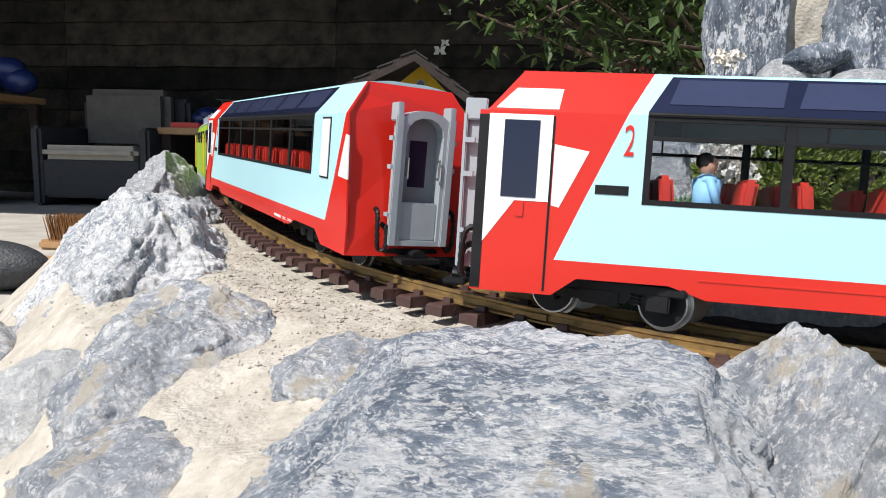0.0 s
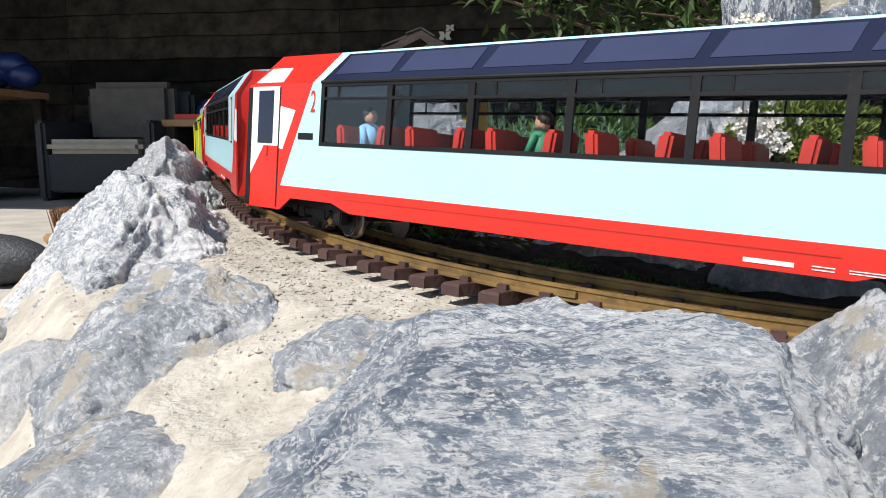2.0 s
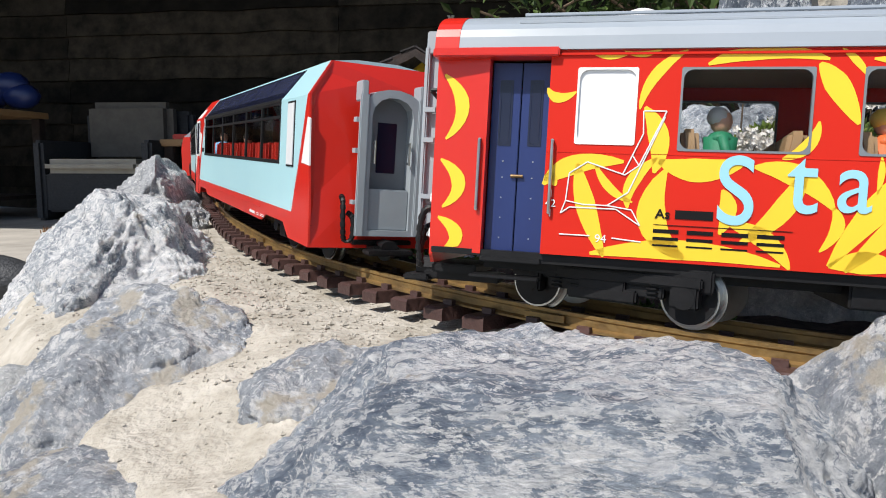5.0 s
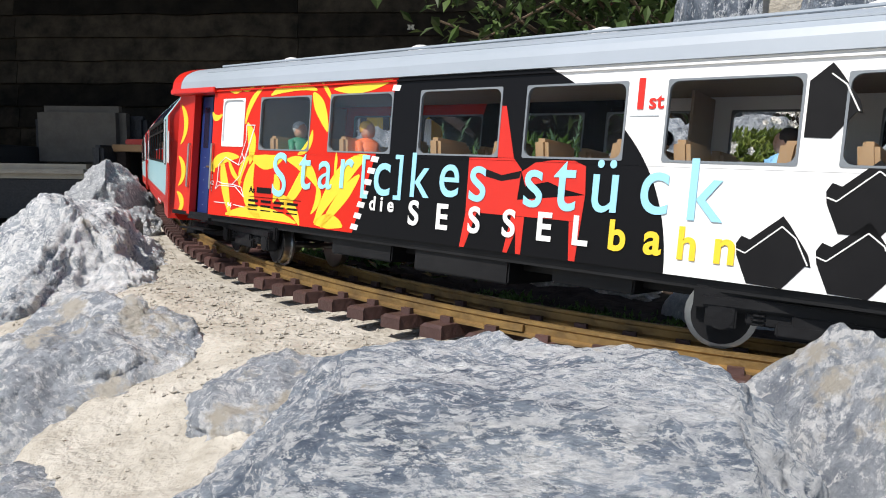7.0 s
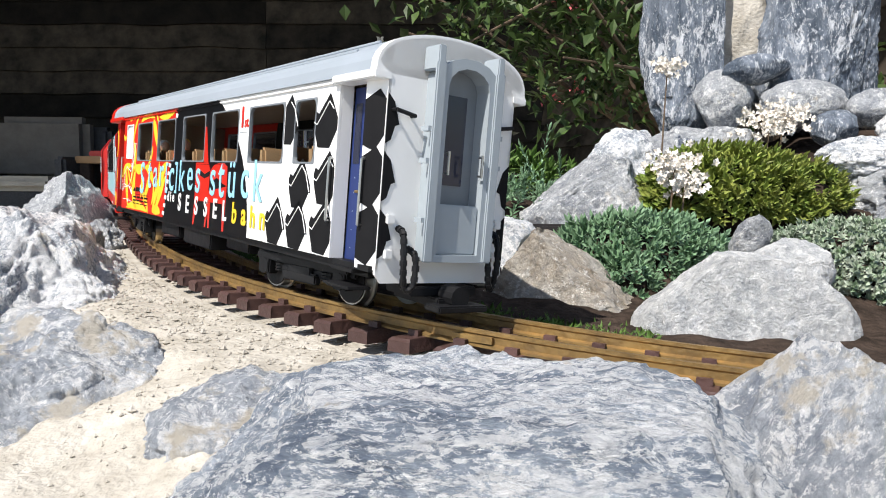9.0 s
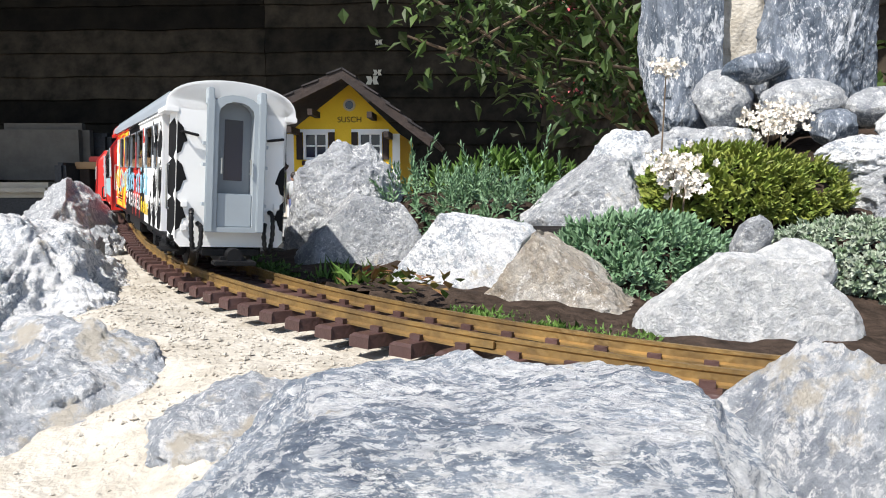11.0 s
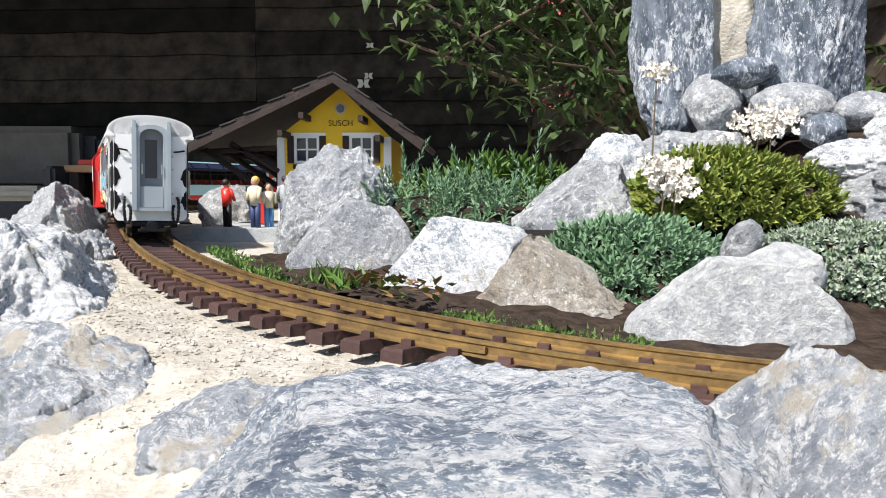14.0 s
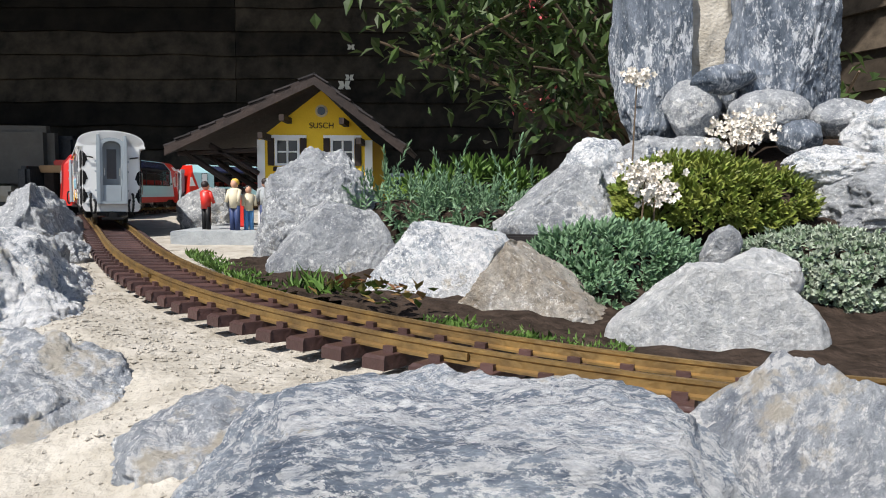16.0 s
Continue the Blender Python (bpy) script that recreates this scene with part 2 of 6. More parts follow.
def build_track():
    track = thing("railway_track", "narrow-gauge model railway track, brass rails on brown plastic sleepers", "railway track")
    profile = [(-.0035, 0), (.0035, 0), (.0035, .0012), (.0009, .0022), (.0009, .0058), (.0017, .0066), (.0017, .0084), (-.0017, .0084), (-.0017, .0066), (-.0009, .0058), (-.0009, .0022), (-.0035, .0012)]
    for side in (0.024, -0.024):
        bm = bmesh.new()
        rows = []
        for s in np.arange(-1.55, 3.75, 0.02):
            d, n, u = line_frame(s)
            c = on_line(s, 0, rail_z(s)) + n * side
            rows.append([bm.verts.new(c + n * px + u * (pz - .0084)) for px, pz in profile])
        for a, b in zip(rows, rows[1:]):
            for k in range(len(profile)):
                bm.faces.new((a[k], a[(k + 1) % len(profile)], b[(k + 1) % len(profile)], b[k]))
        part("rail", bm, BRASS, track)
    bm = bmesh.new()
    prism(bm, [(-.043, -.0075), (.043, -.0075), (.043, -.0015), (.041, 0), (-.041, 0), (-.043, -.0015)], -.0075, .0075, 'x')
    for v in bm.verts:
        if v.co.z > -.001:
            v.co.x *= 0.82
    for sy in (-1, 1):
        for off in (-.0055, .0055):
            y = sy * .024 + off
            box(bm, -.0035, .0035, y - .0016, y + .0016, 0, .0032)
    me = bpy.data.meshes.new("sleeper")
    bmesh.ops.recalc_face_normals(bm, faces=bm.faces)
    bm.to_mesh(me)
    bm.free()
    me.materials.append(SLEEPER)
    for s in np.arange(-1.5, 3.7, 0.0285):
        d, n, u = line_frame(s)
        c = on_line(s, 0, rail_z(s)) - u * .0084
        shared("sleeper", me, track, Matrix.Translation(c) @ Matrix((d, n, u)).transposed().to_4x4())
    for s, side in ((-0.08, .0265), (-0.11, -.0265), (0.28, .0265)):
        d, n, u = line_frame(s)
        c = on_line(s, 0, rail_z(s)) + n * side - u * .0045
        bm = boxes((-.012, .012, -.001, .001, -.0018, .0018))
        for v in bm.verts:
            v.co = c + d * v.co.x + n * v.co.y + u * v.co.z
        part("rail_joiner", bm, BRASS, track)


build_track()

# ---- ground ----
FLOOR = -0.22
GRID_S = np.arange(-1.6, 3.8, 0.02)
PTS = np.array([(np.interp(s, ARC, LX), np.interp(s, ARC, LY)) for s in GRID_S])
NRM = np.array([(-math.sin(np.interp(s, ARC, HEAD)), math.cos(np.interp(s, ARC, HEAD))) for s in GRID_S])


def offset(x, y):
    """Distance to the line, positive on its outer side."""
    d = PTS - np.array((x, y))
    k = int(np.argmin((d ** 2).sum(1)))
    side = -(d[k] @ NRM[k])
    return math.copysign(math.sqrt((d[k] ** 2).sum()), side), rail_z(GRID_S[k])


def hill(x, y):
    r = math.hypot((x - 0.60) / 0.46, (y - 1.15) / 0.46)
    return 0.22 * max(0, 1 - r) ** 1.0 if r < 1 else 0.0


def ground_z(x, y):
    o, top = offset(x, y)
    f = noise.fractal(Vector((x * 22, y * 22, 0.3)), 0.9, 2.2, 5)
    if o > 0:
        lim = 0.105 + 0.015 * noise.noise(Vector((x * 9, y * 9, 2)))
        z = top - 0.0205 - 0.20 * max(0, o - lim) - 0.80 * max(0, o - 0.215)
    else:
        z = top - 0.0205 - 0.012 * min(1, max(0, (-o - 0.060) * 60)) * (1 if x > -.2 else 0)
    z += 0.0030 * f * min(1, max(0.15, (abs(o) - 0.03) * 12)) - 0.0030 * max(0, noise.noise(Vector((x * 60, y * 60, 4.4))) - .25) * min(1, max(0, (o - .05) * 14)) + 0.010 * noise.fractal(Vector((x * 7, y * 7, 8.3)), 0.8, 2.3, 6) * min(1, max(0, (o - 0.07) * 9))
    return max(z, FLOOR - 0.01)


def sheet(x0, x1, y0, y1, step, height, keep=lambda x, y: True):
    bm = bmesh.new()
    nx, ny = int((x1 - x0) / step) + 1, int((y1 - y0) / step) + 1
    g = [[None] * ny for _ in range(nx)]
    for i in range(nx):
        for j in range(ny):
            x, y = x0 + i * step, y0 + j * step
            if keep(x, y):
                g[i][j] = bm.verts.new((x, y, height(x, y)))
    for i in range(nx - 1):
        for j in range(ny - 1):
            q = (g[i][j], g[i + 1][j], g[i + 1][j + 1], g[i][j + 1])
            if all(q):
                bm.faces.new(q)
    return bm


tagged(part("ground", boxes((-300, 300, -300, 300, FLOOR - 0.3, FLOOR)), PAVING), "pale grey patio paving", "ground", kind="structure")
tagged(part("mortar_bank", sheet(-0.62, 0.45, 0.0, 1.0, 0.004, ground_z), MORTAR, smooth=True), "pale sandy mortar bank under the track", "ground", kind="structure")
tagged(part("mortar_bank", sheet(-2.2, 0.9, 0.988, 3.5, 0.03, ground_z), MORTAR, smooth=True), "pale sandy mortar bank under the far track", "ground", kind="structure")
tagged(part("mortar_bank", sheet(0.444, 2.6, -0.6, 1.0, 0.03, ground_z), MORTAR, smooth=True), "pale sandy mortar bank", "ground", kind="structure")


def bed_keep(x, y):
    return offset(x, y)[0] < -0.058 - 0.012 * noise.noise(Vector((x * 14, y * 14, 5))) and x > -0.225 + 0.05 * noise.noise(Vector((x * 9, y * 9, 1))) + max(0, y - 0.85) * 0.5


def bed_z(x, y):
    o, top = offset(x, y)
    o = -o
    f = noise.fractal(Vector((x * 30, y * 30, 4)), 0.8, 2.1, 6)
    return top - 0.0135 + hill(x, y) + 0.030 * min(1, max(0, (o - 0.2) / 0.2)) + 0.006 * f


tagged(part("soil_bed", sheet(-0.4, 1.7, 0.3, 1.9, 0.011, bed_z, bed_keep), SOIL, smooth=True), "dark crumbly soil of the rock garden bed", "soil", kind="structure")

# ---- stones ----


def rock(center, size, seed, mat, label, yaw=0.0, facets=9, rough=0.10, lean=0.0, name="rock", sub=4, bulk=0.74, cuts=()):
    """An angular stone: a sphere cut by random planes, worn and pitted."""
    rnd = random.Random(seed)
    bm = bmesh.new()
    bmesh.ops.create_icosphere(bm, subdivisions=sub + 1, radius=1)
    planes = []
    for n, d in cuts:
        planes.append((Vector(n).normalized(), d))
    for k in range(facets + 5):
        n = Vector((rnd.gauss(0, 1), rnd.gauss(0, 1), rnd.gauss(0, 1))).normalized()
        planes.append((n, rnd.uniform(bulk - 0.10, bulk + 0.16)))
    off = Vector((rnd.uniform(-50, 50), rnd.uniform(-50, 50), 0))
    for v in bm.verts:
        p = v.co.copy()
        for n, d in planes:
            h = p.dot(n) - d
            if h > 0:
                p -= n * h * 0.97
        u = v.co.normalized()
        f = noise.fractal(u * 2.6 + off, 0.75, 2.2, 9) * rough * 0.7 + noise.ridged_multi_fractal(u * 5.5 + off, 0.7, 2.3, 6, 1.0, 2.0) * rough * 0.16
        f += (0.5 - abs(noise.noise(Vector((u.x * 3 + u.z * 4, u.y * 7, u.z * 16)) + off))) * rough * 0.25
        w = u * 3.4 + off + Vector((f, -f, f)) * 2
        cell = noise.voronoi(w)[1][0]
        f += rough * 0.55 * (w - cell).dot(noise.cell_vector(cell * 7.3) - Vector((.5, .5, .5)))
        p += u * (f - rough * 0.2)
        v.co = p
    bm.transform(Matrix.Diagonal((*size, 1)))
    ob = part(name, bm, mat, smooth=True)
    ob.matrix_basis = pose(*center, lean, lean * 0.4, yaw)
    return tagged(ob, label, "rock", "stones of the rock garden")


rock((0.024, 0.236, -0.056), (0.118, 0.098, 0.092), 3, STONE_SLAB, "large blue-grey banded limestone boulder beside the track", -6, 4, 0.07, name="boulder", sub=6, bulk=0.93, cuts=(((-0.05, 0.06, 1), 0.73), ((0, -1, 0.75), 0.80), ((-0.8, -0.2, 0.75), 0.78), ((0.9, -0.2, 0.5), 0.88)))
rock((0.012, 0.296, -0.012), (0.026, 0.020, 0.027), 61, STONE_SLAB, "small knob of banded stone beside the sleepers", 20, 6, 0.10)
rock((0.144, 0.240, -0.040), (0.062, 0.050, 0.074), 5, STONE_DUSTY, "pale grey pointed stone set in mortar", 25, 5, 0.08, sub=5, bulk=.9, cuts=(((-0.75, -.1, 0.66), 0.58), ((0.62, -.1, 0.78), 0.66), ((0, -1, .3), .7)))
rock((0.222, 0.250, -0.046), (0.050, 0.045, 0.055), 15, STONE_DUSTY, "pale grey stone set in mortar", 10, 8, 0.10)
rock((-0.080, 0.332, -0.040), (0.042, 0.042, 0.030), 6, STONE_DUSTY, "small dusty grey stone sunk in the mortar", 20, 5, 0.14, sub=5, bulk=.9, cuts=(((0.1, -0.5, 1), 0.68),))
rock((-0.196, 0.372, -0.072), (0.078, 0.100, 0.080), 7, STONE_DUSTY, "dusty grey slab leaning in the mortar bank", 22, 6, 0.09, sub=6, bulk=.88, cuts=(((0.35, -0.75, .75), 0.66), ((-.3, -.3, 1), .78)))
rock((-0.345, 0.60, -0.056), (0.128, 0.178, 0.120), 8, STONE_WHITE, "large white-veined limestone boulder", 30, 7, 0.12, name="boulder", sub=6, bulk=.84, cuts=(((-0.75, -0.3, 0.6), 0.62), ((0.75, -0.1, 0.6), 0.62), ((.1, -.8, .6), .74)))
rock((-0.270, 0.455, -0.098), (0.055, 0.060, 0.050), 17, STONE_WHITE, "pale rough stone wedged between boulders", 20, 7, 0.15)
rock((-0.60, 1.08, -0.010), (0.098, 0.12, 0.100), 9, STONE_GREY, "pointed grey stone beside the track", 30, 6, 0.13, sub=5, bulk=.88, cuts=(((-0.8, -0.3, 0.6), 0.60), ((0.8, -0.3, 0.55), 0.56)))
rock((-0.395, 0.755, 0.002), (0.026, 0.034, 0.028), 10, STONE_GREY, "small rough grey stone", 10, 7, 0.22)
rock((-0.425, 0.85, 0.004), (0.024, 0.030, 0.026), 11, STONE_GREY, "small rough grey stone", 50, 7, 0.22)
rock((-0.470, 0.93, 0.004), (0.020, 0.026, 0.016), 62, STONE_GREY, "flat rough grey stone beside the track", 50, 7, 0.22)
rock((-0.280, 0.368, -0.092), (0.056, 0.054, 0.052), 12, STONE_PALE, "blocky pale stone low in the bank", 15, 5, 0.09, bulk=.9)
rock((-0.165, 0.262, -0.096), (0.070, 0.060, 0.052), 13, STONE_DUSTY, "grey stone low in the bank", 40, 6, 0.12, sub=5, bulk=.88)
rock((-0.44, 0.50, -0.125), (0.070, 0.065, 0.068), 14, STONE_DUSTY, "rough grey stone low in the bank", 0, 7, 0.16)
rock((-0.150, 0.955, 0.028), (0.086, 0.070, 0.106), 21, STONE_GREY, "tall rough grey boulder beside the platform", 8, 5, 0.12, name="boulder", sub=6, bulk=.92, cuts=(((-1, -.1, 0.22), 0.80), ((.75, 0, .66), .93), ((-.5, 0, 1), .96)))
rock((-0.096, 0.795, -0.004), (0.078, 0.050, 0.080), 22, STONE_GREY, "smooth grey wedge-shaped stone", 18, 3, 0.05, sub=5, bulk=.95, cuts=(((0, -1, 0.30), 0.62), ((-.72, 0, .70), .76), ((.85, 0, .5), .80), ((.25, 0, 1), .86)))
rock((0.018, 0.660, -0.010), (0.078, 0.052, 0.076), 23, STONE_WHITE, "grey and white angular stone", -12, 3, 0.06, sub=5, bulk=.95, cuts=(((-0.15, -1, 0.45), 0.60), ((0.95, -0.25, -.25), 0.62), ((-.8, 0, .6), .74), ((.12, 0, 1), .78)))
rock((0.092, 0.588, -0.014), (0.072, 0.046, 0.060), 24, STONE_BROWN, "rusty beige angular stone", -26, 4, 0.08, sub=5, bulk=.92, cuts=(((0.66, 0, 0.75), 0.50), ((0, -1, 0.35), 0.60), ((-.85, 0, .5), .66)))
rock((0.202, 0.492, -0.030), (0.074, 0.042, 0.072), 25, STONE_PALE, "large pale smooth stone behind the track", 2, 3, 0.035, name="boulder", sub=6, bulk=0.93, cuts=(((0, -1, 0.28), 0.60), ((-.62, 0, .78), .84), ((.70, 0, .72), .88), ((.05, 0, 1), .86)))
rock((0.238, 0.585, 0.034), (0.014, 0.012, 0.026), 26, STONE_GREY, "small splinter of grey stone standing upright", 0, 6, 0.08, lean=28, sub=3, bulk=.9)
rock((0.264, 0.572, 0.014), (0.036, 0.026, 0.024), 27, STONE_PALE, "small pale stone behind the large pale stone", 20, 6, 0.10, sub=4, bulk=.9)
rock((0.158, 0.862, 0.052), (0.088, 0.055, 0.072), 28, STONE_GREY, "triangular pale grey stone on the bed", 0, 3, 0.07, sub=5, bulk=.95, cuts=(((-0.70, -0.1, 0.72), 0.50), ((0.92, -0.2, 0.28), 0.66), ((.2, 0, 1), .84), ((0, -1, .3), .7)))
rock((0.232, 1.01, 0.086), (0.062, 0.05, 0.068), 29, STONE_WHITE, "grey stone at the foot of the crag", 20, 5, 0.12, sub=5, bulk=.88)
rock((0.325, 1.0, 0.108), (0.080, 0.05, 0.066), 30, STONE_GREY, "flat grey stone at the foot of the crag", 0, 5, 0.12, sub=5, bulk=.88, cuts=(((0, 0, 1), .66),))
rock((0.322, 1.09, 0.300), (0.064, 0.060, 0.170), 31, STONE_CRAG, "upright dark white-streaked crag stone", 8, 4, 0.07, name="boulder", sub=6, bulk=.92, cuts=(((0, -1, 0.06), 0.62), ((-1, -.2, .1), .78), ((1, -.2, 0), .74), ((-.6, -.9, 0), .66)))
rock((0.505, 1.09, 0.302), (0.100, 0.080, 0.160), 32, STONE_CRAG, "massive dark blue-grey crag stone", -8, 4, 0.08, name="boulder", sub=6, bulk=.92, cuts=(((0, -1, 0.12), 0.62), ((-0.95, -0.2, 0.25), 0.76), ((1, -.2, .08), .78), ((.6, -.8, -.2), .66), ((0, -.3, -1), .78)))
rock((0.408, 1.125, 0.30), (0.055, 0.045, 0.150), 33, MORTAR, "sandy mortar filling between two crag stones", 0, 8, 0.12, bulk=.9)
rock((0.360, 1.03, 0.196), (0.040, 0.03, 0.042), 34, STONE_GREY, "small grey stone wedged below the crag", 0, 5, 0.07, sub=4, bulk=.88)
rock((0.400, 1.02, 0.236), (0.052, 0.025, 0.020), 35, STONE_CRAG, "thin dark slab wedged below the crag", 20, 5, 0.07, sub=4, lean=-15, bulk=.88)
rock((0.455, 1.0, 0.188), (0.056, 0.03, 0.032), 36, STONE_GREY, "flat stone below the crag", 0, 5, 0.07, bulk=.88)
rock((0.470, 0.94, 0.150), (0.030, 0.022, 0.024), 37, STONE_CRAG, "small dark stone on the rock pile", 0, 6, 0.07, sub=4, bulk=.88)
rock((0.545, 0.98, 0.178), (0.056, 0.03, 0.028), 38, STONE_GREY, "flat stone on the rock pile", 30, 5, 0.07, bulk=.88)
rock((0.590, 0.90, 0.140), (0.100, 0.06, 0.060), 39, STONE_WHITE, "grey and white stone of the rock pile", 20, 5, 0.14, sub=5, bulk=.88)
rock((0.475, 0.86, 0.108), (0.058, 0.038, 0.028), 40, STONE_WHITE, "flat grey stone of the rock pile", -10, 5, 0.14, sub=5, bulk=.88)
rock((0.545, 0.81, 0.062), (0.118, 0.06, 0.052), 41, STONE_GREY, "broad grey slab of the rock pile", -12, 5, 0.14, sub=5, bulk=.88)
rock((0.70, 0.88, 0.10), (0.09, 0.06, 0.07), 42, STONE_CRAG, "dark stone of the rock pile", 20, 6, 0.14, bulk=.88)
rock((-0.44, 1.40, 0.024), (0.068, 0.05, 0.062), 43, STONE_GREY, "grey stone beside the station house", 20, 6, 0.14, bulk=.88)

# ---- train ----
MOVING = []


def lettering(text, x, z, size, mat, parent, y=0.0525, bold=0.0, face='side', xs=1.0):
    c = bpy.data.curves.new("lettering", 'FONT')
    c.body, c.size, c.align_x, c.align_y, c.extrude, c.offset = text, size, 'CENTER', 'CENTER', 0.00015, bold
    tmp = bpy.data.objects.new("lettering", c)
    me = bpy.data.meshes.new_from_object(tmp)
    bpy.data.objects.remove(tmp)
    m = Matrix(((-xs, 0, 0, x), (0, 0, 1, y), (0, 1, 0, z), (0, 0, 0, 1)))
    me.transform(m)
    me.materials.append(mat)
    ob = new("lettering", me)
    ob.parent = parent
    return ob


def ring(bm, x0, x1, z0, z1, r, t, y0, y1, seg=5):
    """A rounded frame round an opening: outside edge rectangular, inside edge rounded."""
    def rounded(e, rad):
        pts = []
        for cx, cz, a in ((x1 - e - rad, z1 - e - rad, 0), (x0 + e + rad, z1 - e - rad, 90), (x0 + e + rad, z0 + e + rad, 180), (x1 - e - rad, z0 + e + rad, 270)):
            for k in range(seg + 1):
                an = radians(a + 90 * k / seg)
                pts.append((cx + rad * math.cos(an), cz + rad * math.sin(an)))
        return pts
    outer, inner = rounded(-0.0003, r * 0.25), rounded(t, r)
    n = len(outer)
    for y, flip in ((y0, False), (y1, True)):
        o = [bm.verts.new((a, y, b)) for a, b in outer]
        i = [bm.verts.new((a, y, b)) for a, b in inner]
        if not flip:
            keep = (o, i)
        else:
            for k in range(n):
                j = (k + 1) % n
                bm.faces.new((keep[1][k], keep[1][j], i[j], i[k]))
                bm.faces.new((keep[0][k], keep[0][j], o[j], o[k]))
        for k in range(n):
            j = (k + 1) % n
            bm.faces.new((o[k], o[j], i[j], i[k]))
    return bm


def bogie(parent, x, base=0.036):
    """A four-wheeled bogie; a part of its vehicle."""
    bm = boxes((-.030, .030, .030, .034, .012, .018), (-.030, .030, -.034, -.030, .012, .018), (-.006, .006, -.030, .030, .014, .020), (-.048, .048, .0325, .037, .0185, .0235), (-.048, .048, -.037, -.0325, .0185, .0235), (-.012, .012, .033, .0365, .010, .019), (-.012, .012, -.0365, -.033, .010, .019), bevel=0.0008)
    for sx in (-1, 1):
        for sy in (-1, 1):
            box(bm, sx * base - .0065, sx * base + .0065, sy * .032 - .0035, sy * .032 + .0045, .009, .020, bevel=0.001)
            for k in range(4):
                rod(bm, (sx * base * 0.62, sy * .0335, .0125 + k * .002), (sx * base * 0.62, sy * .0335, .0133 + k * .002), .0032)
    b = part("bogie", bm, BLACK, parent, "black sprung bogie frame")
    b.matrix_basis = pose(x, 0, 0)
    for sy in (-1, 1):
        bm = boxes((-base - .012, base + .012, *sorted((sy * .0300, sy * .0335)), .0165, .0272), (-base * .45, base * .45, *sorted((sy * .0320, sy * .0370)), .0085, .0150), bevel=.001)
        part("side_beam", bm, BLACK, b)
        for sx in (-1, 1):
            bm = rod(bmesh.new(), (sx * base, sy * .0300, .0140), (sx * base, sy * .0368, .0140), .0052, 14)
            part("axle_box", bm, BLACK, b)
    for sx in (-1, 1):
        bm = bmesh.new()
        for sy in (-1, 1):
            rod(bm, (sx * base, sy * .021, .0138), (sx * base, sy * .0265, .0138), .0138, 28)
            rod(bm, (sx * base, sy * .0195, .0138), (sx * base, sy * .021, .0138), .0158, 28)
        rod(bm, (sx * base, -.026, .0138), (sx * base, .026, .0138), .002)
        part("wheelset", bm, STEEL, b, "bright steel wheels on an axle")
        for sy in (-1, 1):
            bm = rod(bmesh.new(), (sx * base, sy * .0258, .0138), (sx * base, sy * .0272, .0138), .0128, 24)
            rod(bm, (sx * base, sy * .0265, .0138), (sx * base, sy * .0285, .0138), .0045, 14)
            part("wheel_disc", bm, BLACK, b)
    return b


def curved_hose(name, parent, pts, r=.0024, ribs=True):
    bm = bmesh.new()
    pts = [Vector(p) for p in pts]
    dense = []
    for k in range(len(pts) - 1):
        p0, p1, p2, p3 = pts[max(k - 1, 0)], pts[k], pts[k + 1], pts[min(k + 2, len(pts) - 1)]
        for j in range(6):
            t = j / 6
            dense.append(0.5 * ((2 * p1) + (p2 - p0) * t + (2 * p0 - 5 * p1 + 4 * p2 - p3) * t * t + (3 * p1 - p0 - 3 * p2 + p3) * t ** 3))
    dense.append(pts[-1])
    for k, (a, b) in enumerate(zip(dense, dense[1:])):
        rod(bm, a, b + (b - a) * 0.1, r * (1.15 if ribs and k % 2 else 0.9))
    return part(name, bm, BLACK, parent, "black ribbed rubber hose")


